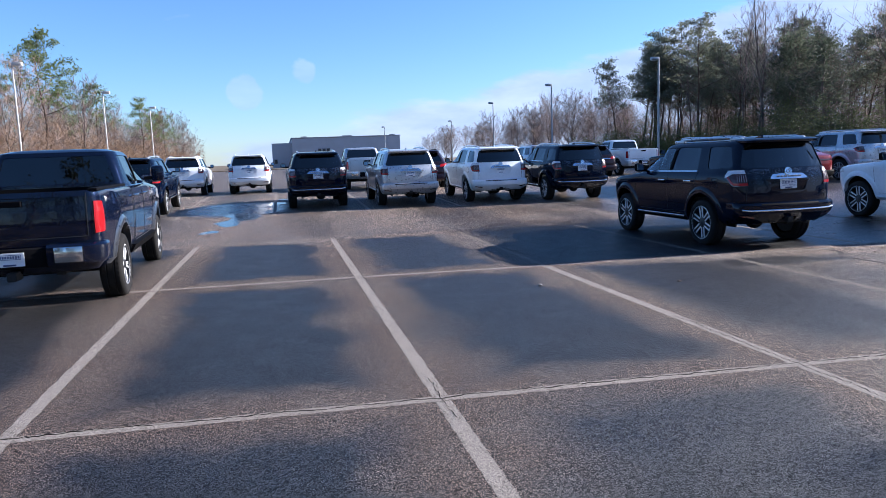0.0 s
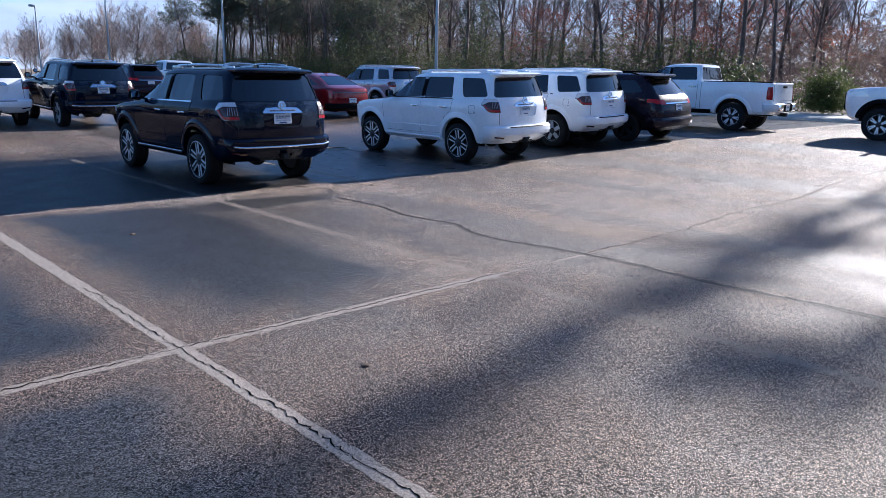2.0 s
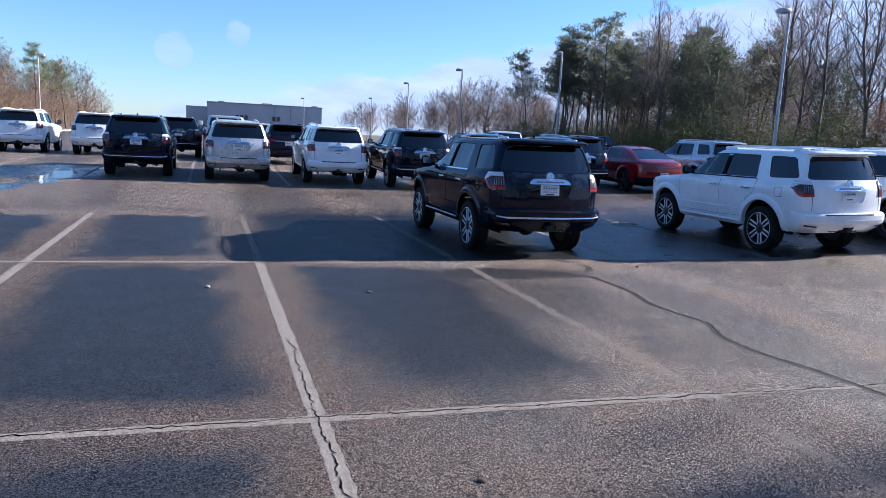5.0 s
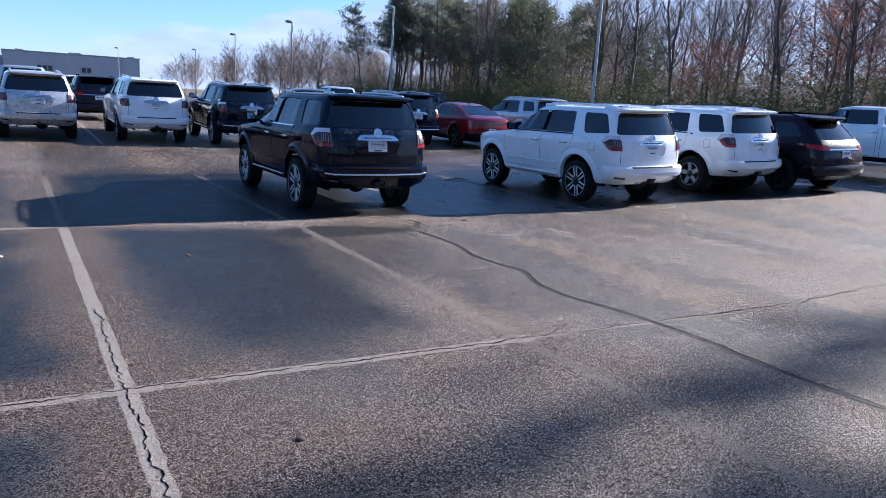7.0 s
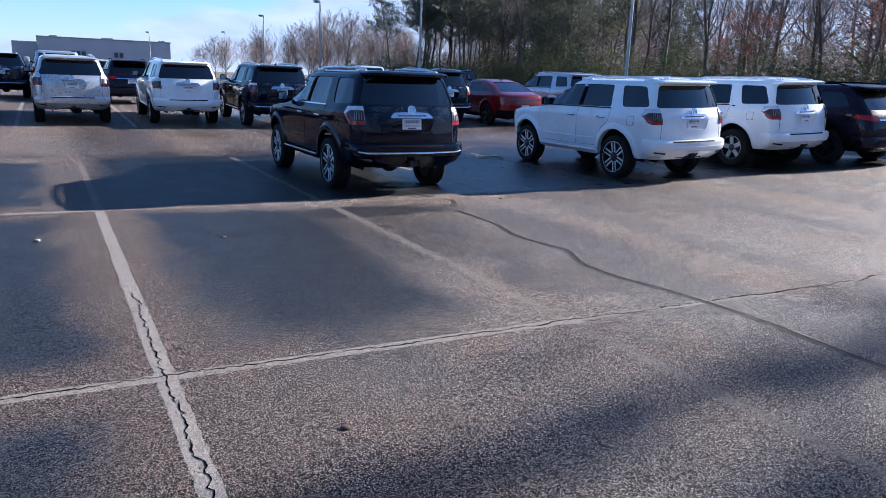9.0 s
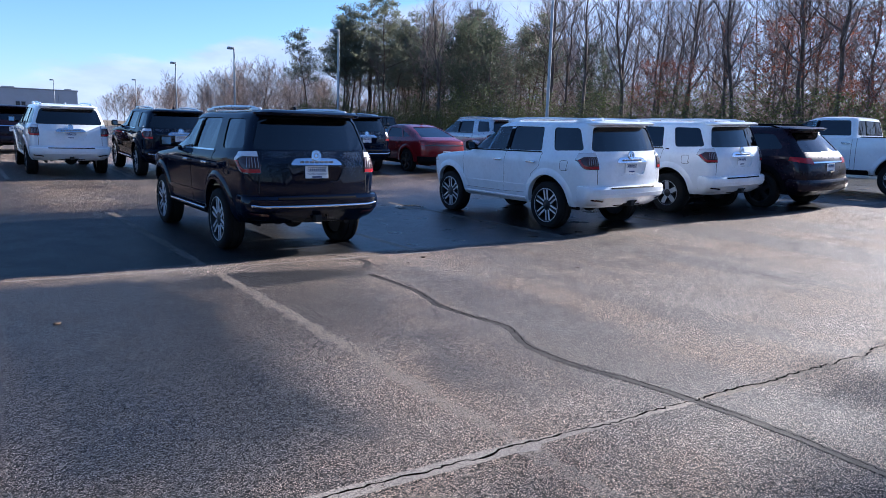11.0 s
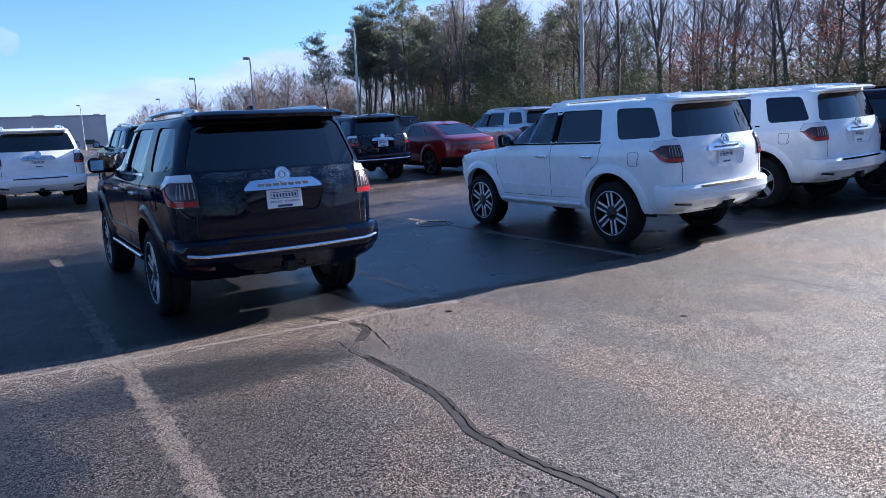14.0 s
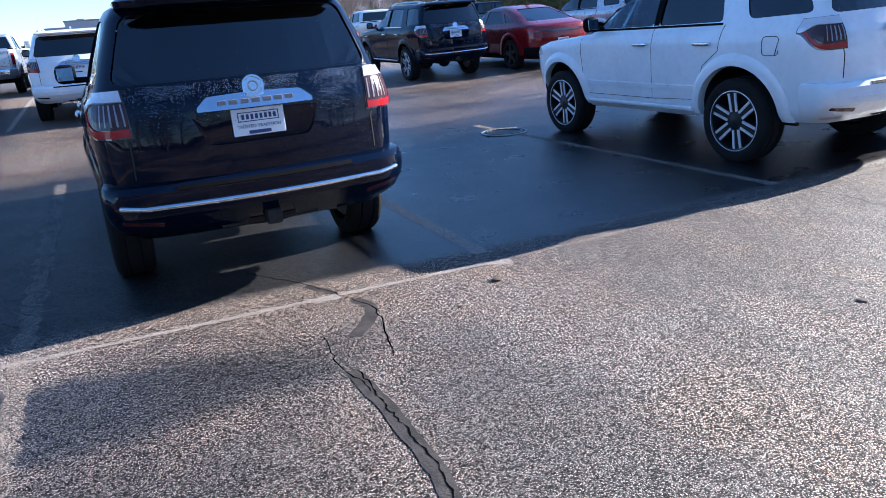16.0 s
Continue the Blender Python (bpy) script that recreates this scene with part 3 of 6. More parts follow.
    part("fuel_flap", skin.strip(rounded([(-1.86, 0.98), (-1.70, 0.98), (-1.70, 1.14), (-1.86, 1.14)], 0.04) + [(-1.825, 0.98)], 0.006, "left"), SEAM, car)
    part("rear_window", skin.panel(tail, "rear", -0.012, 0.005), DARK_GLASS, car, "tinted rear window with rain spots")
    part("windscreen", skin.panel(screen, "front", -0.012, 0.005), DOOR_GLASS, car, "clear windscreen")
    for s in (-1, 1):
        part("tailgate_seam", skin.strip([(s * 0.79, 1.27), (s * 0.715, 0.97), (s * 0.72, 0.78)], 0.008, "rear"), SEAM, car)
    garnish = skin.panel(rounded([(-0.335, 1.118), (0.335, 1.118), (0.33, 1.14), (0.27, 1.188), (0.09, 1.196), (-0.09, 1.196), (-0.27, 1.188), (-0.33, 1.14)], 0.012, 3), "rear", 0.028, 0.05)
    for v in garnish.verts:
        v.co.y += max(0.0, v.co.z - 1.13) * 0.36
    g = part("tailgate_garnish", garnish, CHROME, car, "bright tailgate garnish bar", 35)
    for k in range(7):
        p, n = skin.at(-0.195 + k * 0.065, 1.158, "rear")
        part("letter_bar", box(p.x - 0.025, p.x + 0.025, p.y - 0.023, p.y - 0.012, 1.142, 1.172, 0.003), LETTER, g)
    p, n = skin.at(0, 1.24, "rear")
    badge = lathe([(0.0, 0.003), (0.050, 0.003), (0.053, 0.012), (0.064, 0.012), (0.068, 0.004), (0.068, -0.01), (0.0, -0.01)], 32, "z")
    bm2 = lathe([(0.022, 0.0), (0.024, 0.011), (0.031, 0.011), (0.033, 0.0)], 24, "z")
    b = part("badge", badge, CHROME, car, "round chrome tailgate badge", 40, pose(0, p.y - 0.016, 1.236, 76))
    part("badge_ring", bm2, LETTER, b, "", 40)
    plate(car, 0, sunk - 0.016, 1.035, -4, words)
    drops(car, skin, 5, 30000 if words else 60, (-0.74, 0.80), (0.82, 1.285), words)
    drops(car, skin, 6, 300, (-0.70, 0.70), (1.31, 1.60), False)
    spoiler = loft([(1.70, -2.28, -1.92, 0.60, 0.10, 0.05, 0.05, 0.09), (1.712, -2.37, -1.92, 0.655, 0.10, 0.05, 0.05, 0.10), (1.742, -2.385, -1.85, 0.66, 0.10, 0.05, 0.05, 0.10), (1.768, -2.33, -1.75, 0.62, 0.12, 0.05, 0.05, 0.08), (1.78, -2.2, -1.65, 0.50, 0.12, 0.05, 0.05, 0.06)], pinched=False)
    part("spoiler", spoiler, colour, car, "", 40)
    fin = bmesh.new()
    prism([(-1.72, 1.77), (-1.50, 1.77), (-1.66, 1.83), (-1.71, 1.835)], "side", -0.016, 0.016, fin)
    part("roof_fin", fin, colour, car)
    bump_levels = [(z, yr, yf, w, 0.20, 0.03, 0.03, 0.115) for z, yr, yf, w in ((0.44, -2.36, -1.96, 0.83), (0.49, -2.42, -1.95, 0.88), (0.545, -2.455, -1.95, 0.902), (0.57, -2.485, -1.95, 0.910), (0.64, -2.50, -1.95, 0.918), (0.71, -2.495, -1.95, 0.920), (0.745, -2.465, -1.96, 0.912), (0.755, -2.41, -1.98, 0.90))]
    bump_bm = loft(bump_levels, pinched=False)
    bskin = Skin(bump_bm)
    cut = bmesh.new()
    prism(rounded([(-0.17, 0.38), (0.17, 0.38), (0.13, 0.51), (-0.13, 0.51)], 0.02), "rear", -2.8, -2.35, cut)
    part("rear_bumper", carve(bump_bm.copy(), colour, [(cut, UNDER)]), colour, car, "", 35)
    bump_bm.free()
    part("bumper_slot", bskin.strip([(-0.52, 0.722), (0.52, 0.722)], 0.022, "rear", 0.004, 0.02), PLASTIC, car, "dark slot along the bumper")
    part("bumper_strip", bskin.strip([(-0.83, 0.640), (-0.7, 0.625), (0.7, 0.625), (0.83, 0.640)], 0.032 if trim is CHROME else 0.02, "rear", 0.006, 0.02, crown=0.014 if trim is CHROME else 0.0), trim, car, "strip across the rear bumper", 60)
    for s in (-1, 1):
        part("reflector", bskin.panel(rounded([(s * 0.62, 0.50), (s * 0.84, 0.53), (s * 0.84, 0.555), (s * 0.62, 0.53)], 0.008, 2), "rear", 0.004, 0.01), LAMP_DARK, car, "thin dark reflector")
    hitch = box(-0.045, 0.045, -2.46, -2.30, 0.42, 0.51, 0.01)
    box(-0.30, 0.30, -2.34, -2.26, 0.42, 0.49, 0.01, hitch)
    part("tow_hitch", hitch, UNDER, car, "black square tow hitch")
    low = bmesh.new()
    tube(low, (-0.72, -1.395, 0.39), (0.72, -1.395, 0.39), 0.06, 0.06, 10)
    bmesh.ops.create_uvsphere(low, u_segments=12, v_segments=8, radius=0.16, matrix=Matrix.Translation((0.1, -1.40, 0.38)))
    tube(low, (0.42, -1.2, 0.36), (0.48, -2.25, 0.40), 0.035, 0.035, 8)
    for s in (-1, 1):
        box(s * 0.42 - 0.04, s * 0.42 + 0.04, -2.2, 2.0, 0.38, 0.48, 0.01, low)
        box(s * 0.5 - 0.02, s * 0.5 + 0.02, -1.75, -1.0, 0.30, 0.36, 0.01, low)
    part("chassis", low, UNDER, car, "dark axle, rails and exhaust", 40)
    spare = lathe([(0.20, 0.09), (0.36, 0.10), (0.385, 0.05), (0.385, -0.05), (0.36, -0.10), (0.20, -0.09)], 28, "z")
    part("spare_tyre", spare, RUBBER, car, "", 40, pose(0, -1.95, 0.50))
    seats(car, [(-0.40, 0.02, 0.80, 0.50, 0.58), (0.40, 0.02, 0.80, 0.50, 0.58), (0, -0.95, 0.82, 1.30, 0.55)])
    dash = box(-0.78, 0.78, 0.62, 0.95, 0.80, 1.22, 0.06)
    part("dashboard", dash, CABIN, car, "", 40)
    wheel = lathe([(0.17, -0.015), (0.187, 0), (0.17, 0.015), (0.155, 0), (0.17, -0.015)], 24, "z")
    part("steering_wheel", wheel, CABIN, car, "", 60, pose(-0.40, 0.50, 1.14, -65))
    part("inner_mirror", box(-0.12, 0.12, 0.33, 0.36, 1.52, 1.58, 0.015), CABIN, car)
    add_wheels(car, 0.392, 0.282 if wheel_style == "twin" else 0.245, 0.26, wheel_style, axles, 1.625, bright)
    skin_bm.free()
    return car


def recolour(car, old, fresh):
    for o in car.children_recursive:
        for slot in o.material_slots:
            if slot.material in old:
                m = fresh[old.index(slot.material)]
                slot.link = "OBJECT"
                slot.material = m


def stand(x, y, yaw=0.0, ahead=0.0):
    """The pose of a vehicle whose rear axle's middle stands at x, y, tilted with the lot; ahead: from the rear axle to its own origin."""
    a = radians(yaw)
    cx, cy = x - math.sin(a) * ahead, y + math.cos(a) * ahead
    gx = (height(cx + 1, cy) - height(cx - 1, cy)) / 2
    gy = (height(cx, cy + 1) - height(cx, cy - 1)) / 2
    ex = Vector((math.cos(a), math.sin(a), 0))
    ey = Vector((-math.sin(a), math.cos(a), 0))
    ex.z, ey.z = gx * ex.x + gy * ex.y, gx * ey.x + gy * ey.y
    ex.normalize()
    ez = ex.cross(ey).normalized()
    ey = ez.cross(ex)
    m = Matrix((ex, ey, ez)).transposed().to_4x4()
    return Matrix.Translation((cx, cy, height(cx, cy))) @ m

# ---------------------------------------------------------------- ground
GROUND = mat("grass_and_leaves", (0.115, 0.085, 0.05), 0.95, vary=0.45, scale=0.6, bump=0.5, bump_scale=8)
CONCRETE = mat("concrete", (0.42, 0.41, 0.38), 0.85, vary=0.15, scale=2.0, bump=0.2, bump_scale=40)


def asphalt():
    """Coarse asphalt, damp in the middle of the stalls and dry along lines and joints; the first row's colour also
    holds the cars' shade.
    """
    m = bpy.data.materials.new("asphalt")
    m.use_nodes = True
    nt = m.node_tree
    b = nt.nodes["Principled BSDF"]
    pos = node(nt, "TexCoord").outputs["Object"]
    xyz = node(nt, "SeparateXYZ", {0: pos})
    x, y = xyz.outputs[0], xyz.outputs[1]
    big = noise_of(nt, pos, 0.55, 5.0, 0.6)
    mid = noise_of(nt, pos, 2.3, 5.0, 0.62)
    wob = calc(nt, "ADD", calc(nt, "MULTIPLY", calc(nt, "SUBTRACT", big, 0.5), 1.4), calc(nt, "MULTIPLY", calc(nt, "SUBTRACT", mid, 0.5), 0.7))
    # distance to the nearest joint of the grid: stalls dry from their edges inwards
    gx = calc(nt, "ABSOLUTE", calc(nt, "SUBTRACT", calc(nt, "FLOORED_MODULO", calc(nt, "SUBTRACT", x, 0.487 - 1.38), 2.757), 1.38))
    skew = calc(nt, "ADD", y, calc(nt, "MULTIPLY", x, 0.035))
    gy = calc(nt, "ABSOLUTE", calc(nt, "SUBTRACT", calc(nt, "FLOORED_MODULO", calc(nt, "SUBTRACT", skew, 4.95 - 2.7), 5.45), 2.7))
    d = calc(nt, "ADD", calc(nt, "MINIMUM", gx, calc(nt, "MULTIPLY", gy, 1.1)), wob)
    damp = remap(nt, d, 0.15, 0.74)
    stretch = node(nt, "Mapping", {"Vector": pos, "Scale": (1.0, 0.16, 1.0)}).outputs[0]
    streak = noise_of(nt, stretch, 0.9, 4.0, 0.5)
    damp2 = remap(nt, calc(nt, "ADD", streak, calc(nt, "MULTIPLY", calc(nt, "SUBTRACT", mid, 0.5), 0.35)), 0.44, 0.62, 0.02, 0.60)
    damp = calc(nt, "MULTIPLY", damp, calc(nt, "SUBTRACT", 1.0, calc(nt, "MULTIPLY", remap(nt, x, 3.0, 3.7), remap(nt, y, 4.4, 5.0, 0.9, 0.0))))
    damp = blend(nt, remap(nt, x, 5.9, 7.4), damp, damp2)

    def stain(cx, cy, rx, ry, force):
        """A patch that dries late."""
        u = calc(nt, "POWER", calc(nt, "ABSOLUTE", calc(nt, "DIVIDE", calc(nt, "SUBTRACT", x, cx), rx)), 2.0)
        v = calc(nt, "POWER", calc(nt, "ABSOLUTE", calc(nt, "DIVIDE", calc(nt, "SUBTRACT", y, cy), ry)), 2.0)
        return remap(nt, calc(nt, "ADD", calc(nt, "ADD", u, v), wob), 0.25, 1.25, force, 0.0)

    for patch in ((4.60, 7.2, 1.20, 2.8, 0.92), (6.3, 9.2, 1.6, 0.5, 0.95), (5.3, 8.7, 1.1, 1.1, 0.8), (7.9, 7.3, 0.55, 2.2, 0.6), (6.0, 7.9, 1.35, 1.6, 0.75), (1.85, 3.0, 1.25, 2.0, 0.85), (1.85, 6.9, 1.25, 1.9, 0.8)):
        damp = calc(nt, "MAXIMUM", damp, stain(*patch))
    inrow = calc(nt, "MULTIPLY", remap(nt, y, 15.2, 17.0, 1.0, 0.0), remap(nt, y, -9.0, -5.0))
    # first row: damp all over, with the parked cars' shade painted in
    row_shade_damp = calc(nt, "MULTIPLY", remap(nt, skew, 10.38, 10.62), remap(nt, x, 2.9, 3.8))
    damp = calc(nt, "MAXIMUM", damp, row_shade_damp)
    aisle = remap(nt, noise_of(nt, stretch, 0.5, 4.0), 0.38, 0.62, 0.25, 0.68)
    damp = node(nt, "Mix", {0: inrow, 2: aisle, 3: damp}, data_type="FLOAT").outputs[0]
    # a film of water: under the first row's cars and round the pool
    soak = calc(nt, "ADD", calc(nt, "POWER", calc(nt, "ABSOLUTE", calc(nt, "DIVIDE", calc(nt, "ADD", x, 2.0), 1.9)), 2.0), calc(nt, "POWER", calc(nt, "ABSOLUTE", calc(nt, "DIVIDE", calc(nt, "SUBTRACT", y, 24.6), 2.9)), 2.0))
    soak = remap(nt, calc(nt, "ADD", soak, calc(nt, "MULTIPLY", wob, 0.8)), 0.5, 1.1, 1.0, 0.0)
    film = calc(nt, "MAXIMUM", calc(nt, "MULTIPLY", row_shade_damp, remap(nt, calc(nt, "ADD", x, wob), 7.5, 8.8, 0.0, 0.72)), calc(nt, "MULTIPLY", soak, 0.9))
    film = calc(nt, "MULTIPLY", film, remap(nt, y, 27.0, 30.0, 1.0, 0.0))
    damp = calc(nt, "MAXIMUM", damp, soak)
    # standing water by the second row, drawn out along the slope
    along = calc(nt, "ADD", calc(nt, "MULTIPLY", calc(nt, "ADD", x, 1.45), 0.17), calc(nt, "MULTIPLY", calc(nt, "SUBTRACT", y, 23.4), 0.985))
    across = calc(nt, "SUBTRACT", calc(nt, "MULTIPLY", calc(nt, "ADD", x, 1.45), 0.985), calc(nt, "MULTIPLY", calc(nt, "SUBTRACT", y, 23.4), 0.17))
    far = calc(nt, "ADD", calc(nt, "POWER", calc(nt, "DIVIDE", calc(nt, "ABSOLUTE", across), 0.55), 2.0), calc(nt, "POWER", calc(nt, "DIVIDE", calc(nt, "ABSOLUTE", along), 4.8), 2.0))
    pool = remap(nt, calc(nt, "ADD", far, calc(nt, "MULTIPLY", calc(nt, "SUBTRACT", noise_of(nt, pos, 0.9, 4.0), 0.5), 5.0)), 0.55, 1.0, 1.0, 0.0)
    # aggregate: pale and dark stones with black gaps between them
    stones = node(nt, "TexVoronoi", {"Vector": pos, "Scale": 178.0, "Randomness": 1.0})
    grain = noise_of(nt, pos, 210.0, 2.0, 0.8)
    coarse = noise_of(nt, pos, 22.0, 4.0, 0.75)
    clump = noise_of(nt, pos, 95.0, 3.0, 0.8)
    hue = node(nt, "SeparateColor", {0: stones.outputs["Color"]})
    fleck, warm = hue.outputs[0], hue.outputs[1]
    gap = remap(nt, stones.outputs["Distance"], 0.28, 0.60, 1.0, 0.06)
    tone = calc(nt, "ADD", calc(nt, "MULTIPLY", fleck, 0.74), calc(nt, "ADD", calc(nt, "MULTIPLY", grain, 0.22), calc(nt, "MULTIPLY", coarse, 0.14)))
    speck = calc(nt, "MULTIPLY", calc(nt, "MULTIPLY", remap(nt, tone, 0.34, 0.86, 0.12, 3.7), gap), remap(nt, clump, 0.34, 0.66, 0.62, 1.43))
    glint = remap(nt, fleck, 0.90, 0.97, 1.0, 1.6)
    brown = remap(nt, calc(nt, "ADD", big, calc(nt, "MULTIPLY", mid, 0.3)), 0.40, 0.80)
    dry = blend(nt, brown, blend(nt, warm, (0.242, 0.203, 0.174), (0.220, 0.198, 0.184)), blend(nt, warm, (0.242, 0.172, 0.124), (0.204, 0.158, 0.124)))
    dirty = blend(nt, brown, (0.122, 0.099, 0.084), (0.125, 0.082, 0.057))
    dry = blend(nt, calc(nt, "MAXIMUM", remap(nt, calc(nt, "ADD", x, wob), 2.0, 6.2), remap(nt, calc(nt, "ADD", y, wob), 13.0, 17.0)), dirty, dry)
    # the blacker tone deepens the cars' shade over the damp row
    col = blend(nt, damp, dry, blend(nt, row_shade_damp, (0.0195, 0.0195, 0.021), (0.010, 0.0105, 0.012)))
    col = node(nt, "VectorMath", {0: col, 3: calc(nt, "MULTIPLY", speck, glint)}, operation="SCALE").outputs[0]
    col = blend(nt, pool, col, (0.016, 0.017, 0.018))
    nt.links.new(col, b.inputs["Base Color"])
    shine = calc(nt, "ADD", node(nt, "Mix", {0: damp, 2: remap(nt, x, 1.0, 5.5, 0.56, 0.46), 3: remap(nt, x, 2.6, 4.0, 0.46, 0.44)}, data_type="FLOAT").outputs[0], calc(nt, "MULTIPLY", row_shade_damp, remap(nt, x, 6.0, 8.5, 0.0, 0.22)))
    shine = calc(nt, "MULTIPLY", shine, calc(nt, "MULTIPLY", remap(nt, fleck, 0.15, 0.95, 0.25, 2.0), remap(nt, coarse, 0.35, 0.65, 0.7, 1.3)))
    shine = calc(nt, "MULTIPLY", shine, calc(nt, "SUBTRACT", 1.0, calc(nt, "MULTIPLY", row_shade_damp, remap(nt, x, 6.2, 8.2, 0.55, 0.0))))
    shine = node(nt, "Mix", {0: film, 2: shine, 3: 0.5}, data_type="FLOAT").outputs[0]
    nt.links.new(calc(nt, "MAXIMUM", shine, calc(nt, "MULTIPLY", pool, 0.5)), b.inputs["Specular IOR Level"])
    rgh = node(nt, "Mix", {0: damp, 2: 0.72, 3: 0.45}, data_type="FLOAT").outputs[0]
    rgh = node(nt, "Mix", {0: film, 2: rgh, 3: 0.24}, data_type="FLOAT").outputs[0]
    rgh = node(nt, "Mix", {0: pool, 2: rgh, 3: 0.08}, data_type="FLOAT").outputs[0]
    rgh = calc(nt, "ADD", rgh, calc(nt, "MULTIPLY", calc(nt, "SUBTRACT", mid, 0.5), 0.2))
    nt.links.new(rgh, b.inputs["Roughness"])
    rise = calc(nt, "ADD", calc(nt, "MULTIPLY", remap(nt, stones.outputs["Distance"], 0.0, 0.6, 1.0, 0.0), 0.7), calc(nt, "ADD", calc(nt, "MULTIPLY", grain, 0.5), calc(nt, "MULTIPLY", coarse, 0.7)))
    force = node(nt, "Mix", {0: pool, 2: calc(nt, "SUBTRACT", 1.0, calc(nt, "MULTIPLY", damp, 0.35)), 3: 0.02}, data_type="FLOAT").outputs[0]
    force = calc(nt, "MULTIPLY", force, calc(nt, "SUBTRACT", 1.0, calc(nt, "MULTIPLY", film, 0.86)))
    bp = node(nt, "Bump", {"Strength": force, "Distance": 0.010, "Height": rise})
    nt.links.new(bp.outputs[0], b.inputs["Normal"])
    return m


def worn_paint(name, color, keep):
    """Road paint, worn off the stones so that the asphalt shows between. keep: share that is left."""
    m = bpy.data.materials.new(name)
    m.use_nodes = True
    nt = m.node_tree
    b = nt.nodes["Principled BSDF"]
    pos = node(nt, "TexCoord").outputs["Object"]
    n1, n2 = noise_of(nt, pos, 3.0, 5.0, 0.65), noise_of(nt, pos, 120.0, 3.0, 0.75)
    stones = node(nt, "TexVoronoi", {"Vector": pos, "Scale": 165.0, "Randomness": 1.0})
    fleck = node(nt, "SeparateColor", {0: stones.outputs["Color"]}).outputs[0]
    v = calc(nt, "ADD", calc(nt, "MULTIPLY", n1, 0.5), calc(nt, "ADD", calc(nt, "MULTIPLY", n2, 0.45), calc(nt, "MULTIPLY", fleck, 0.30)))
    left = remap(nt, v, 0.90 - 0.55 * keep, 1.02 - 0.55 * keep)
    tone = calc(nt, "MULTIPLY", remap(nt, fleck, 0.0, 1.0, 0.65, 1.3), remap(nt, stones.outputs["Distance"], 0.3, 0.62, 1.0, 0.45))
    col = node(nt, "VectorMath", {0: color, 3: tone}, operation="SCALE").outputs[0]
    nt.links.new(col, b.inputs["Base Color"])
    b.inputs["Roughness"].default_value = 0.75
    b.inputs["Specular IOR Level"].default_value = 0.3
    nt.links.new(node(nt, "Bump", {"Strength": 0.6, "Distance": 0.008, "Height": n2}).outputs[0], b.inputs["Normal"])
    mix = node(nt, "MixShader", {0: left, 1: node(nt, "BsdfTransparent").outputs[0], 2: b.outputs[0]})
    nt.links.new(mix.outputs[0], nt.nodes["Material Output"].inputs[0])
    return m


ASPHALT = asphalt()
LINE = worn_paint("line_paint", (0.37, 0.325, 0.28), 0.92)
FAINT = worn_paint("faint_line_paint", (0.27, 0.225, 0.185), 0.72)
GHOST = worn_paint("ghost_line_paint", (0.30, 0.255, 0.215), 0.61)
TAR = mat("tar_seal", (0.036, 0.031, 0.028), 0.72, vary=0.4, scale=9, bump=0.5, bump_scale=90, spec=0.28)
CRACK = mat("crack", (0.004, 0.004, 0.004), 0.95, spec=0.0)


def sheet(xs, ys, z):
    bm = bmesh.new()
    g = [[bm.verts.new((x, y, z(x, y))) for y in ys] for x in xs]
    for i in range(len(xs) - 1):
        for j in range(len(ys) - 1):
            bm.faces.new((g[i][j], g[i + 1][j], g[i + 1][j + 1], g[i][j + 1]))
    return bm


LOT = (-16.0, 32.0, -40.0, 165.0)
xs = [-2500, -600, -150, -60, -30, LOT[0] - 0.02, LOT[0] + 0.02] + [LOT[0] + 48.0 * k / 24 for k in range(1, 24)] + [LOT[1] - 0.02, LOT[1] + 0.02, 45, 80, 200, 700, 2500]
ys = [-2500, -500, -120, LOT[2] - 0.02, LOT[2] + 0.02] + [-36 + 4 * k for k in range(26)] + [90, 125, LOT[3] - 0.02, LOT[3] + 0.02, 200, 300, 700, 3000]
inside = lambda x, y: LOT[0] < x < LOT[1] and LOT[2] < y < LOT[3]
tagged(part("ground", sheet(xs, ys, lambda x, y: height(x, y) + (-0.15 if inside(x, y) else 0.12)), GROUND, soft=60), "leaf-strewn winter grass and soil", "ground", "", "structure")
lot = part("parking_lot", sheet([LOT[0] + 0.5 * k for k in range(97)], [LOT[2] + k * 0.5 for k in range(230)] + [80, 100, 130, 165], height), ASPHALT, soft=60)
tagged(lot, "patchy damp asphalt with drying marks, shade painted in along the first row", "asphalt", "", "structure")


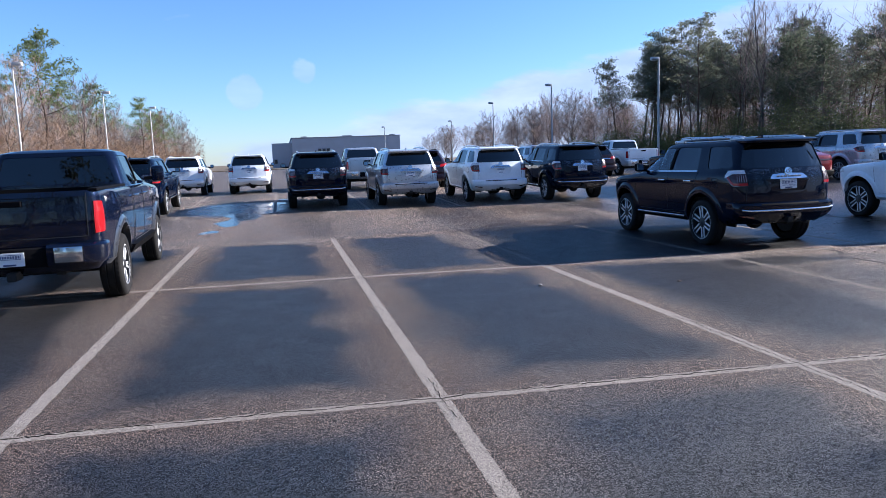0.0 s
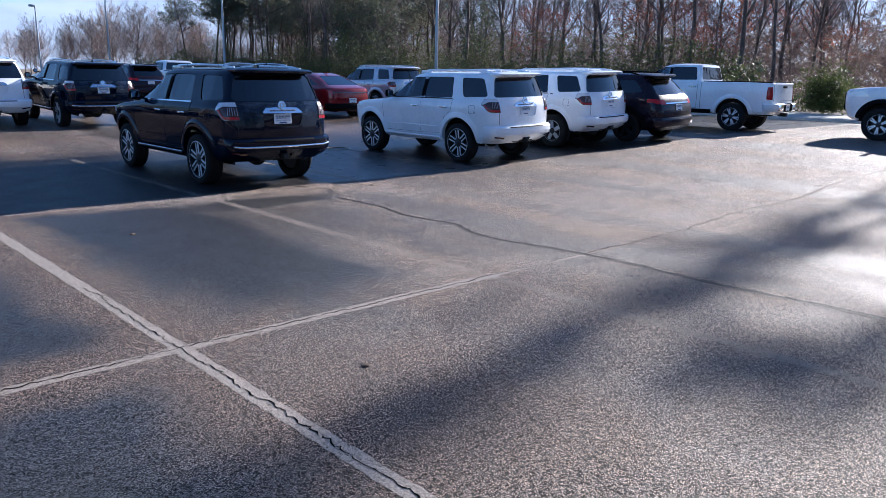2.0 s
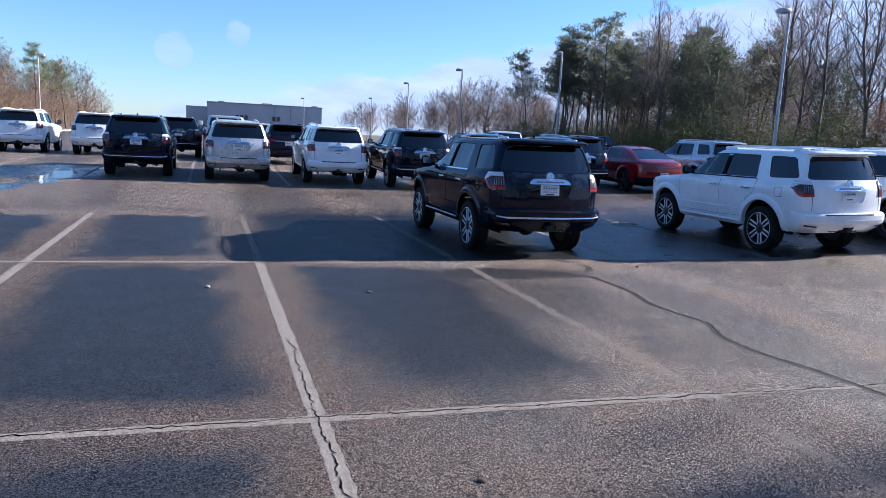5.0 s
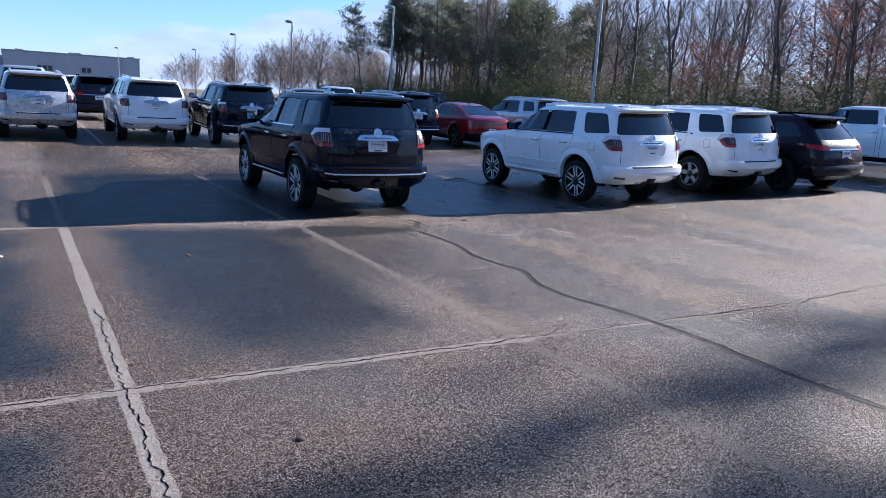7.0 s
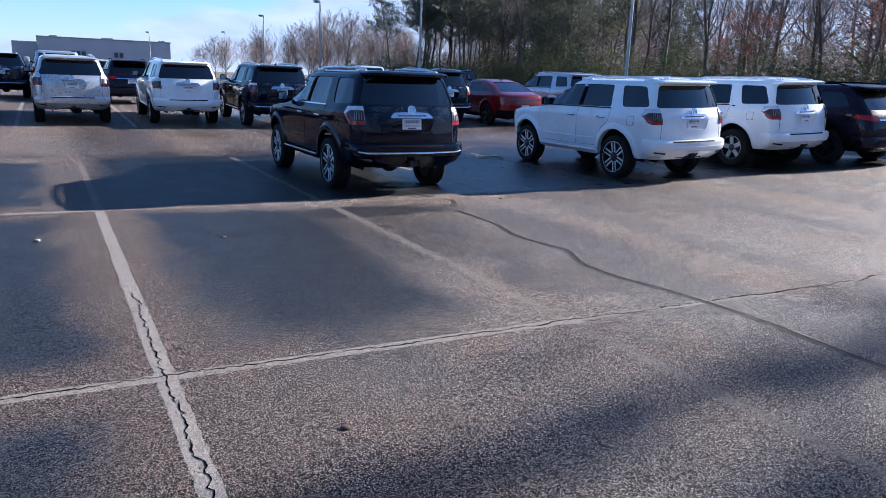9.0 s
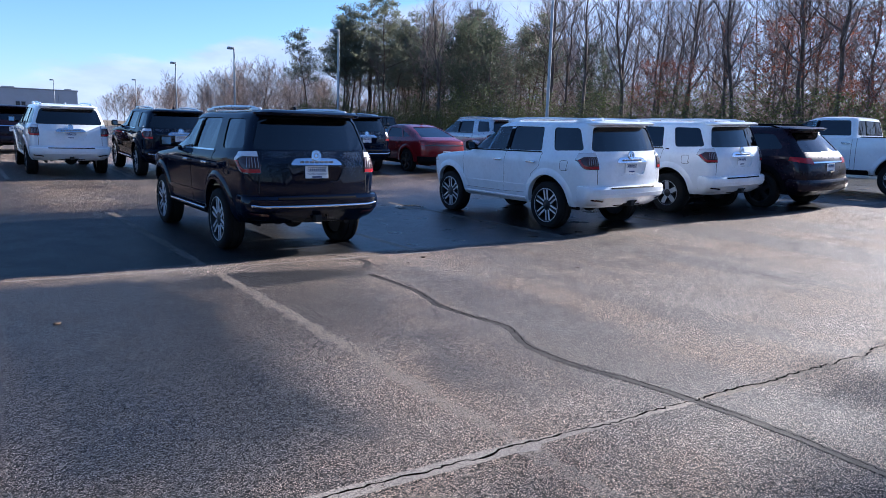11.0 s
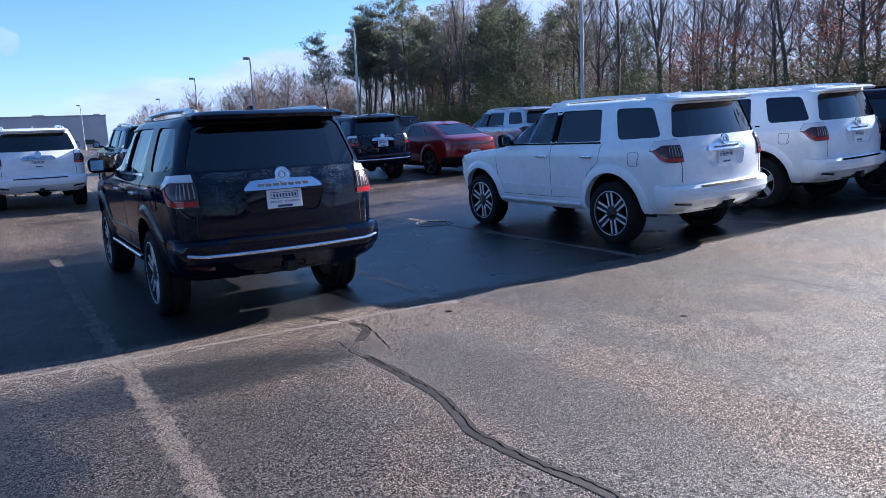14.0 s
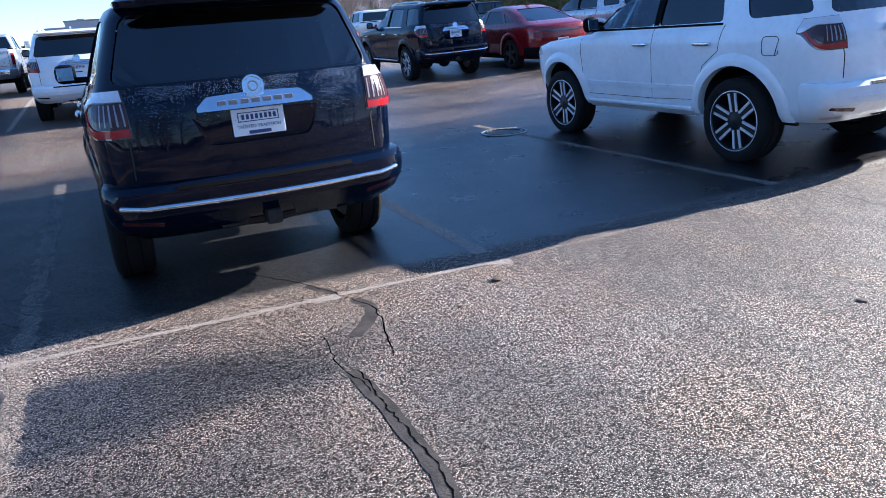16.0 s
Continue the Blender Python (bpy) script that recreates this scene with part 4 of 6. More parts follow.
def ribbon(line, width, lift=0.0014, step=0.25, bm=None, rough=0.0, seed=1, wander=0.0):
    """A flat band along a line on the lot; rough: how ragged its edges are, wander: how far it strays."""
    bm = bm or bmesh.new()
    rnd = random.Random(seed)
    pts = []
    for p, q in zip(line, line[1:]):
        k = max(1, int(math.dist(p, q) / step))
        pts += [(p[0] + (q[0] - p[0]) * j / k, p[1] + (q[1] - p[1]) * j / k) for j in range(k)]
    pts.append(line[-1])
    if wander:
        pts = [(px + wander * noise.noise((px * 3.1, py * 3.1, seed)) + 0.4 * wander * rnd.uniform(-1, 1), py + wander * noise.noise((px * 3.1, py * 3.1, seed + 9)) + 0.4 * wander * rnd.uniform(-1, 1)) for px, py in pts]
    prev = None
    for i, p in enumerate(pts):
        a, b = Vector(pts[max(0, i - 1)]), Vector(pts[min(len(pts) - 1, i + 1)])
        d = (b - a).normalized()
        s = Vector((-d.y, d.x)) * width / 2
        l, r = [Vector(p) + s * f * (1 + rnd.uniform(-rough, rough)) for f in (1, -1)]
        row = [bm.verts.new((c.x, c.y, height(c.x, c.y) + lift)) for c in (l, r)]
        if prev:
            bm.faces.new((prev[0], prev[1], row[1], row[0]))
        prev = row
    bmesh.ops.recalc_face_normals(bm, faces=bm.faces)
    return bm


def cross_y(x, base):
    return base - 0.037 * (x - 0.49)


for x, far, near, row in ((-5.05, LINE, LINE, LINE), (-2.29, LINE, LINE, LINE), (0.487, LINE, LINE, LINE), (3.245, LINE, LINE, FAINT), (6.005, GHOST, GHOST, GHOST), (8.76, None, None, LINE)):
    for y0, y1, fresh in ((-0.6, cross_y(x, 4.93) - 0.056, near), (cross_y(x, 4.93) + 0.056, cross_y(x, 10.36) - 0.056, far), (cross_y(x, 10.36) + 0.056, 15.65, row)):
        if fresh:
            part("stall_line", ribbon([(x, y0), (x, y1)], 0.11 if fresh is LINE else 0.12 if fresh is GHOST else 0.09, rough=0.45 if fresh is GHOST else 0.12, step=0.06, seed=int(x * 7)), fresh, lot, "worn white stall line")
part("stall_line", ribbon([(6.005, -0.6), (6.005, 3.5)], 0.10, 0.0022, rough=0.15, step=0.06, seed=42), FAINT, lot, "worn white stall line")
part("stall_line", ribbon([(-6, cross_y(-6, 4.93)), (6.1, cross_y(6.1, 4.93))], 0.105, 0.0022, rough=0.10, step=0.06), LINE, lot, "worn white stall line")
part("stall_line", ribbon([(6.1, cross_y(6.1, 4.93)), (7.4, 4.66)], 0.06, 0.0022, rough=0.25, step=0.05), LINE, lot, "worn white stall line")
part("stall_line", ribbon([(7.4, 4.66), (9.2, 4.60), (10.8, 4.72), (12.6, 4.55), (15.1, 4.65), (19, 4.3)], 0.065, 0.0022, rough=0.5, step=0.06, wander=0.03), FAINT, lot, "faint worn stall line")
part("stall_line", ribbon([(-6, 10.6), (0.49, 10.40), (3.24, 10.25)], 0.10, 0.0022, rough=0.10, step=0.06), LINE, lot, "worn white stall line")
part("stall_line", ribbon([(3.24, 10.25), (6.0, 10.01), (8.76, 9.9)], 0.045, 0.0022, rough=0.35, step=0.05), LINE, lot, "worn white stall line")
part("stall_line", ribbon([(8.76, 9.9), (11.5, 9.93), (24, 9.5)], 0.04, 0.0022, rough=0.4, step=0.08), FAINT, lot, "faint worn stall line")
for x, y in ((6.0, 4.70), (7.62, 9.93), (8.76, 9.86)):
    part("paint_patch", ribbon([(x - 0.07, y), (x + 0.07, y - 0.01)], 0.09, 0.0032, rough=0.4, step=0.03), LINE, lot, "left-over patch of white paint")
for x in (11.5, 14.3, 17.1, 19.9, 22.7, 25.5):
    part("stall_line", ribbon([(x, 10.1), (x, 15.4)], 0.10, rough=0.06), FAINT, lot, "faint worn stall line")
for x in (-9.3, -6.4, -3.6, -0.78, 2.08, 4.9, 7.7, 10.5, 13.3, 16.1, 18.9, 21.7):
    part("stall_line", ribbon([(x, 22.1), (x, 33.2)], 0.10, rough=0.06), LINE, lot, "worn white stall line")
part("stall_line", ribbon([(-9.5, 27.7), (22, 27.5)], 0.10, 0.0022), LINE, lot, "worn white stall line")

# the sealed crack that runs towards the camera, and open cracks along the joints
def flow(points, times=2):
    """A line with its corners cut, so that it bends smoothly."""
    for _ in range(times):
        cut = [points[0]]
        for p, q in zip(points, points[1:]):
            cut += [(p[0] * 0.75 + q[0] * 0.25, p[1] * 0.75 + q[1] * 0.25), (p[0] * 0.25 + q[0] * 0.75, p[1] * 0.25 + q[1] * 0.75)]
        points = cut + [points[-1]]
    return points


seal = flow([(7.44, 8.95), (7.45, 8.75), (7.46, 8.41), (7.46, 8.1), (7.44, 7.9), (7.36, 7.6), (7.30, 7.4), (7.34, 6.95), (7.43, 6.55), (7.34, 6.36), (7.2, 6.07), (7.18, 5.81), (7.19, 5.5), (7.29, 5.15), (7.35, 4.72), (7.39, 4.2), (7.35, 3.7), (7.33, 3.2), (7.38, 2.75), (7.42, 2.1), (7.45, -4.0)])
part("tar_seal", ribbon(seal, 0.074, 0.0030, 0.2, rough=0.14, seed=4, wander=0.006), TAR, lot, "dark crack sealant")
part("tar_seal", ribbon(flow([(7.56, 10.22), (7.68, 9.98)]), 0.05, 0.0030, 0.1, rough=0.15, seed=12), TAR, lot, "dark crack sealant")
part("tar_seal", ribbon(flow([(7.74, 9.82), (7.80, 9.66), (7.73, 9.48), (7.57, 9.30)]), 0.075, 0.0030, 0.1, rough=0.15, seed=13), TAR, lot, "dark crack sealant")
part("crack", ribbon(flow([(7.44, 9.40), (7.42, 9.20), (7.40, 9.03), (7.42, 8.86), (7.45, 8.72)]), 0.006, 0.0036, 0.03, rough=0.8, seed=14, wander=0.02), CRACK, lot, "thin open crack")
part("crack", ribbon([(x + 0.012, y) for x, y in seal[2:]], 0.0065, 0.0044, 0.025, rough=0.9, seed=5, wander=0.022), CRACK, lot, "thin open crack")
part("crack", ribbon(flow([(7.30, 10.72), (7.40, 10.52), (7.59, 10.22), (7.71, 9.90), (7.80, 9.66), (7.76, 9.40), (7.71, 9.19), (7.67, 8.98)]), 0.0065, 0.0040, 0.03, rough=0.9, seed=6, wander=0.025), CRACK, lot, "thin open crack")
part("crack", ribbon([(3.25, 6.6), (3.24, 4.85), (3.25, 1.6), (3.3, -3)], 0.0075, 0.0036, 0.03, rough=0.9, seed=7, wander=0.035), CRACK, lot, "open crack along a stall line")
part("crack", ribbon([(0.49, 5.4), (0.47, 4.93), (0.5, 4.5)], 0.006, 0.0036, 0.035, rough=0.9, seed=8, wander=0.03), CRACK, lot, "open crack along a stall line")
part("crack", ribbon([(-3.0, cross_y(-3.0, 4.95)), (3.2, cross_y(3.2, 4.95)), (7.4, 4.67), (9.2, 4.60), (10.8, 4.72), (12.6, 4.55), (15.1, 4.65), (19, 4.3)], 0.013, 0.0036, 0.035, rough=0.9, seed=9, wander=0.035), CRACK, lot, "open crack along a stall line")
part("crack", ribbon([(11.55, 10.0), (11.5, 8.9), (11.52, 7.65), (11.55, 6.33), (11.4, 5.3), (11.6, 3.5), (11.5, 1.0)], 0.02, 0.0030, 0.05, rough=0.8, seed=10, wander=0.04), TAR, lot, "thin dark crack")
part("crack", ribbon([(7.9, 15.5), (7.57, 17.65), (7.44, 18.8), (7.2, 20.2), (7.0, 22)], 0.03, 0.0030, 0.08, rough=0.8, seed=11, wander=0.05), TAR, lot, "thin dark crack")

# drain in the lot's low point
drain = lathe([(0.0, 0.0), (0.215, 0.0), (0.215, 0.012), (0.225, 0.012), (0.225, 0.004), (0.255, 0.004), (0.255, 0.014), (0.27, 0.014), (0.28, 0.0)], 36, "z")
d_ob = part("manhole_cover", drain, mat("cast_iron", (0.06, 0.055, 0.05), 0.55, 0.6, vary=0.3), None, "", 40, pose(11.46, 14.48, height(11.46, 14.48) + 0.004))
part("rim", lathe([(0.283, 0.0), (0.283, 0.010), (0.315, 0.010), (0.318, 0.0)], 36, "z"), CONCRETE, d_ob, "pale worn rim", 40)
part("ring", lathe([(0.228, 0.0), (0.228, 0.013), (0.240, 0.013), (0.240, 0.0)], 36, "z"), CONCRETE, d_ob, "pale worn ring", 40)
tagged(d_ob, "round cast iron drain cover set in asphalt", "manhole cover")

# kerbs
def kerb(name, line, side):
    bm = bmesh.new()
    prev = None
    for x, y in line:
        z = height(x, y)
        row = [bm.verts.new((x + side[0] * u, y + side[1] * u, z + v)) for u, v in ((0, -0.1), (0.0, 0.11), (0.02, 0.135), (0.15, 0.135), (0.15, -0.1))]
        if prev:
            for i in range(4):
                bm.faces.new((prev[i], prev[i + 1], row[i + 1], row[i]))
        prev = row
    bmesh.ops.recalc_face_normals(bm, faces=bm.faces)
    return tagged(part(name, bm, CONCRETE, soft=30), "pale concrete kerb along the lot", "kerb", "", "structure")


kerb("kerb_east", [(LOT[1] - 0.1, y) for y in range(-40, 166, 3)], (1, 0))
kerb("kerb_west", [(LOT[0] + 0.1, y) for y in range(-40, 166, 3)], (-1, 0))
pad = bmesh.new()
box(32.3, 37.4, 9.6, 14.6, 0.1, height(32.4, 12) + 0.15, 0.04, pad)
tagged(part("kerbed_island", pad, CONCRETE), "low kerbed concrete island at the lot's edge", "kerb", "", "structure")

# bits lying on the asphalt
LITTER = mat("dead_leaf", (0.09, 0.06, 0.04), 0.9, vary=0.4)
STONE = mat("stone", (0.30, 0.28, 0.26), 0.9, vary=0.3)
rnd = random.Random(3)
for x, y, r, m, name, label in ((3.94, 3.85, 0.026, LITTER, "dead_leaf", "curled brown leaf on the asphalt"), (7.55, 8.83, 0.012, STONE, "stone", "small grey stone on the asphalt"), (8.57, 9.59, 0.032, LITTER, "dead_leaf", "curled brown leaf on the asphalt"),
                                (8.2, 9.35, 0.016, LITTER, "dead_leaf", "curled brown leaf on the asphalt"), (9.9, 8.2, 0.025, LITTER, "dead_leaf", "curled brown leaf on the asphalt"), (2.6, 8.7, 0.03, STONE, "stone", "small pale stone on the asphalt"), (4.3, 8.3, 0.03, LITTER, "dead_leaf", "curled brown leaf on the asphalt")):
    bm = bmesh.new()
    bmesh.ops.create_icosphere(bm, subdivisions=2, radius=r)
    for v in bm.verts:
        v.co *= 1 + 0.35 * noise.noise(v.co * 40 + Vector((x, y, 0)))
        v.co.z *= 0.55 if m is STONE else 0.35
    tagged(part(name, bm, m, None, "", 40, pose(x, y, r * (0.42 if m is STONE else 0.25), 0, 0, rnd.uniform(0, 360))), label, name.replace("_", " "))

# ---------------------------------------------------------------- trees
BARK = mat("grey_brown_bark", (0.11, 0.085, 0.07), 0.92, vary=0.4, scale=2.0)
TWIG = mat("bare_twigs", (0.22, 0.165, 0.14), 0.9, vary=0.35, scale=0.6)
PINE_BARK = mat("pine_bark", (0.085, 0.060, 0.045), 0.92, vary=0.4, scale=2.0)


def leaf_mat(name, dark, light):
    m = bpy.data.materials.new(name)
    m.use_nodes = True
    nt = m.node_tree
    b = nt.nodes["Principled BSDF"]
    per = node(nt, "NewGeometry").outputs["Random Per Island"]
    tree = node(nt, "ObjectInfo").outputs["Random"]
    v = calc(nt, "ADD", calc(nt, "MULTIPLY", per, 0.7), calc(nt, "MULTIPLY", tree, 0.3))
    nt.links.new(blend(nt, v, dark, light), b.inputs["Base Color"])
    b.inputs["Roughness"].default_value = 0.6
    b.inputs["Specular IOR Level"].default_value = 0.3
    through_light = node(nt, "BsdfTranslucent", {"Color": blend(nt, v, dark, light)})
    mix = node(nt, "MixShader", {0: 0.55, 1: b.outputs[0], 2: through_light.outputs[0]})
    nt.links.new(mix.outputs[0], nt.nodes["Material Output"].inputs[0])
    return m


NEEDLES = leaf_mat("dark_needles", (0.048, 0.063, 0.045), (0.112, 0.127, 0.085))
PINE_NEEDLES = leaf_mat("pine_needles", (0.085, 0.10, 0.072), (0.195, 0.20, 0.135))
IVY = leaf_mat("ivy_leaves", (0.028, 0.046, 0.015), (0.13, 0.15, 0.045))
RUSSET = leaf_mat("russet_leaves", (0.13, 0.050, 0.038), (0.30, 0.115, 0.07))


def limbs(rnd, high, low, count, reach, up, fine):
    """Segments (from, to, radius, radius, rank) of a tree: trunk, limbs, boughs and twigs."""
    out = []
    r0 = high * 0.0098
    p, lean = Vector((0, 0, 0)), Vector((rnd.uniform(-0.10, 0.10), rnd.uniform(-0.10, 0.10), 1))
    trunk = [p.copy()]
    for i in range(10):
        p = p + (lean + Vector((rnd.uniform(-0.14, 0.14), rnd.uniform(-0.14, 0.14), 0))).normalized() * high / 10
        trunk.append(p.copy())
    rad = lambda t: r0 * (1 - 0.9 * t) + 0.012
    for i in range(10):
        out.append((trunk[i], trunk[i + 1], rad(i / 10), rad((i + 1) / 10), 0))

    def branch(start, d, length, r, rank):
        n = 4 if rank == 1 else 3 if rank == 2 else 2
        p, pts = start.copy(), []
        for i in range(n):
            d = (d + Vector((rnd.uniform(-0.22, 0.22), rnd.uniform(-0.22, 0.22), up * 0.12 + rnd.uniform(-0.14, 0.14)))).normalized()
            q = p + d * length / n
            out.append((p.copy(), q.copy(), r * (1 - i / n * 0.8), r * (1 - (i + 1) / n * 0.8), rank))
            pts.append((q.copy(), d.copy()))
            p = q
        if rank < 3:
            for k in range(fine[rank - 1]):
                q, dd = pts[rnd.randrange(len(pts))] if k else pts[-1]
                side = Vector((rnd.uniform(-1, 1), rnd.uniform(-1, 1), rnd.uniform(-0.25, 0.9) * max(up, 0.3))).normalized()
                branch(q, (dd * 0.7 + side).normalized(), length * rnd.uniform(0.35, 0.62), max(0.008, r * 0.42), rank + 1)

    for k in range(count):
        t = low + (0.97 - low) * (k + rnd.random()) / count
        i = min(9, int(t * 10))
        start = trunk[i].lerp(trunk[i + 1], t * 10 - i)
        a = k * 2.4 + rnd.uniform(-0.5, 0.5)
        d = Vector((math.cos(a), math.sin(a), up * rnd.uniform(0.5, 1.3)))
        branch(start, d.normalized(), high * reach * (1.05 - 0.75 * (t - low) / (1 - low)) * rnd.uniform(0.7, 1.2), rad(t) * 0.5 + 0.006, 1)
    return out


def sticks(segs, thin):
    bm = bmesh.new()
    for p, q, a, b, rank in segs:
        tube(bm, p, q, max(a, thin), max(b, thin * 0.7), 6 if rank == 0 else 4 if rank == 1 else 3)
    return bm


def clumps(rnd, centres, size, per, spread, flat=0.7, broad=0.45):
    """Tufts of small leaves round the given places."""
    verts, faces = [], []
    for c in centres:
        for _ in range(per):
            o = Vector((rnd.gauss(0, spread), rnd.gauss(0, spread), rnd.gauss(0, spread * flat))) + c
            u = Vector((rnd.uniform(-1, 1), rnd.uniform(-1, 1), rnd.uniform(-1, 1))).normalized()
            v = u.orthogonal().normalized()
            s = size * rnd.uniform(0.6, 1.3)
            k = len(verts)
            verts += [tuple(o - u * s), tuple(o + v * s * broad), tuple(o + u * s), tuple(o - v * s * broad)]
            faces.append((k, k + 1, k + 2, k + 3))
    me = bpy.data.meshes.new("leaves")
    me.from_pydata(verts, [], faces)
    return me


def bare_tree(seed, high, low=0.25, count=15, reach=0.32, up=0.9, leaves=None, name="bare_tree"):
    rnd = random.Random(seed)
    t = new(name)
    segs = limbs(rnd, high, low, count, reach, up, (7, 5))
    part("trunk", sticks([s for s in segs if s[4] < 2], 0.02), BARK, t, soft=60)
    part("crown", sticks([s for s in segs if s[4] >= 2], 0.011), TWIG, t, "bare winter twigs")
    if leaves:
        ends = [s[1] for s in segs if s[4] == 3 and s[1].z < high * 0.75]
        part("leaves", clumps(rnd, rnd.sample(ends, min(len(ends), 170)), 0.08, 5, 0.25), leaves, t, "withered russet leaves")
    return t


def pine(seed, high, low=0.45, count=20, reach=0.20, per=5):
    rnd = random.Random(seed)
    t = new("pine_tree")
    segs = limbs(rnd, high, low, count, reach, 0.35, (5, 3))
    part("trunk", sticks([s for s in segs if s[4] < 3], 0.02), PINE_BARK, t, soft=60)
    part("crown", clumps(rnd, [s[1] for s in segs if s[4] >= 2], 0.12, per, 0.24, 0.6), PINE_NEEDLES, t, "tufted green needles")
    return t


def cedar(seed, high):
    rnd = random.Random(seed)
    t = new("evergreen_tree")
    segs = limbs(rnd, high, 0.10, 30, 0.20, 0.25, (4, 2))
    part("trunk", sticks([s for s in segs if s[4] < 2], 0.02), BARK, t, soft=60)
    part("crown", clumps(rnd, [s[1] for s in segs if s[4] >= 1], 0.11, 5, 0.28, 0.9), NEEDLES, t, "dense dark green foliage")
    return t


def plant(models, spots, labels, group, seed, z=None):
    """Copies of the models at the spots, each turned and sized a little differently."""
    rnd = random.Random(seed)
    used = set()
    for x, y, s in spots:
        k = rnd.randrange(len(models))
        m = pose(x, y, height(x, y) + 0.08, 0, 0, rnd.uniform(0, 360))
        if k in used:
            c = copy_thing(models[k], m)
        else:
            c = models[k]
            used.add(k)
            c.matrix_basis = m
        c.scale = (s * rnd.uniform(0.9, 1.1),) * 2 + (s,)
        tagged(c, labels, "tree", group)
    for k, m in enumerate(models):
        if k not in used:
            for o in (*m.children_recursive, m):
                bpy.data.objects.remove(o)


def scatter(seed, n, x0, x1, y0, y1, s0, s1, near=1.6):
    rnd = random.Random(seed)
    out = []
    for _ in range(n * 6):
        x, y = rnd.uniform(x0, x1), rnd.uniform(y0, y1)
        if all((x - a) ** 2 + (y - b) ** 2 > near ** 2 for a, b, _ in out):
            out.append((x, y, rnd.uniform(s0, s1)))
            if len(out) == n:
                break
    return out


tall = [bare_tree(10 + k, 15.5, 0.30, 16, 0.27, 1.1) for k in range(5)]
plant(tall, [(x, y, s * (1.0 - 0.20 * smooth((y - 34) / 22))) for x, y, s in scatter(1, 32, 38, 50, 16, 62, 0.75, 1.1, 2.4) + scatter(2, 44, 50, 78, 18, 95, 0.8, 1.15, 2.4) + scatter(24, 16, 41, 56, 56, 84, 0.7, 0.95, 2.2)] + scatter(21, 10, 52, 72, 4, 18, 0.6, 0.85, 3.0) + scatter(22, 60, 66, 100, 14, 120, 0.75, 1.05, 2.8), "tall bare winter tree at the wood's edge", "trees in the wood", 1)
russet = [bare_tree(30 + k, 9, 0.2, 14, 0.34, 0.8, RUSSET, "russet_tree") for k in range(2)]
plant(russet, scatter(3, 7, 38, 58, 8, 34, 0.7, 1.15, 3.0) + [(44.0, 25.2, 1.25), (46.5, 28.0, 1.3), (41.0, 19.6, 0.75), (50.0, 24.0, 1.35)], "half-bare tree with withered russet leaves", "russet trees in the wood", 2)
dark = [cedar(40 + k, 10.5) for k in range(3)]
plant(dark, scatter(4, 5, 41, 50, 38, 66, 0.65, 0.9, 4.5) + [(38.6, 46.5, 0.9), (39, 51, 0.95)], "dense dark evergreen in the wood", "evergreens in the wood", 3)
pines = [pine(50 + k, 15) for k in range(3)]
plant(pines, scatter(5, 16, 38, 52, 48, 80, 0.66, 0.92, 2.4) + scatter(23, 16, 42, 56, 60, 84, 0.65, 0.9, 2.2) + [(39.0, 80.0, 0.80), (40.6, 77.5, 0.9), (41.5, 75.0, 0.95), (42.5, 79.0, 0.92), (43.2, 73.5, 1.0), (40.0, 73.0, 0.8)], "tall pine with a bare lower trunk", "pines in the wood", 4)
for seed, high, low, y, count, reach in ((57, 18.0, 0.80, 4.15, 6, 0.056), (58, 16.2, 0.79, 4.5, 6, 0.052), (59, 16.7, 0.94, 2.9, 3, 0.03)):
    slim = pine(seed, high, low, count, reach, 2)
    tops = [v.co for c in slim.children if c.name.startswith("crown") for v in c.data.vertices]
    slim.matrix_basis = pose(43 - sum(v.x for v in tops) / len(tops), y - sum(v.y for v in tops) / len(tops), 0.4)
    tagged(slim, "slender pine with a high crown beside the lot", "tree", "slender pines")
round_ = [bare_tree(60 + k, 8.0, 0.14, 26, 0.46, 0.9) for k in range(3)]
plant(round_, scatter(6, 38, 34, 60, 88, 165, 0.72, 1.1, 3.3) + scatter(7, 5, 27, 33, 92, 150, 0.65, 0.95, 8) + scatter(25, 4, 36, 46, 88, 106, 1.0, 1.2, 3.0), "rounded bare tree beyond the lot", "bare trees beyond the lot", 5)
left = [bare_tree(70 + k, 9.0, 0.14, 24, 0.40, 0.9) for k in range(3)]
plant(left, scatter(8, 60, -42, -20, 52, 190, 0.75, 1.3, 3), "bare brown tree along the lot's far side", "bare trees by the far side", 6)
lpine = [pine(80 + k, 15) for k in range(2)]
# warm sunlight on the far-side pines is put into the needle colour
SUN_TINTED = leaf_mat("sunlit_pine_needles", (0.085, 0.115, 0.04), (0.20, 0.235, 0.09))
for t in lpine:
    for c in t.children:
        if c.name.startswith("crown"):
            c.data.materials[0] = SUN_TINTED
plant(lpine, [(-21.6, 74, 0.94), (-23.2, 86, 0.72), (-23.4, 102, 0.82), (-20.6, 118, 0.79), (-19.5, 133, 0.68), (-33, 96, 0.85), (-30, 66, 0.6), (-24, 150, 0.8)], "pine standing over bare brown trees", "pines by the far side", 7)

# unseen trees added behind the camera to block sky and darken the cars' reflections
rear = [bare_tree(90 + k, 12, 0.2, 16, 0.36, 0.9) for k in range(2)]
unseen_hedge = [cedar(95, 17)]
plant(unseen_hedge, scatter(11, 34, -40, 40, -31, -22, 0.85, 1.15, 2.4), "unseen evergreen added behind the lot to darken reflections", "evergreens behind the lot", 9)
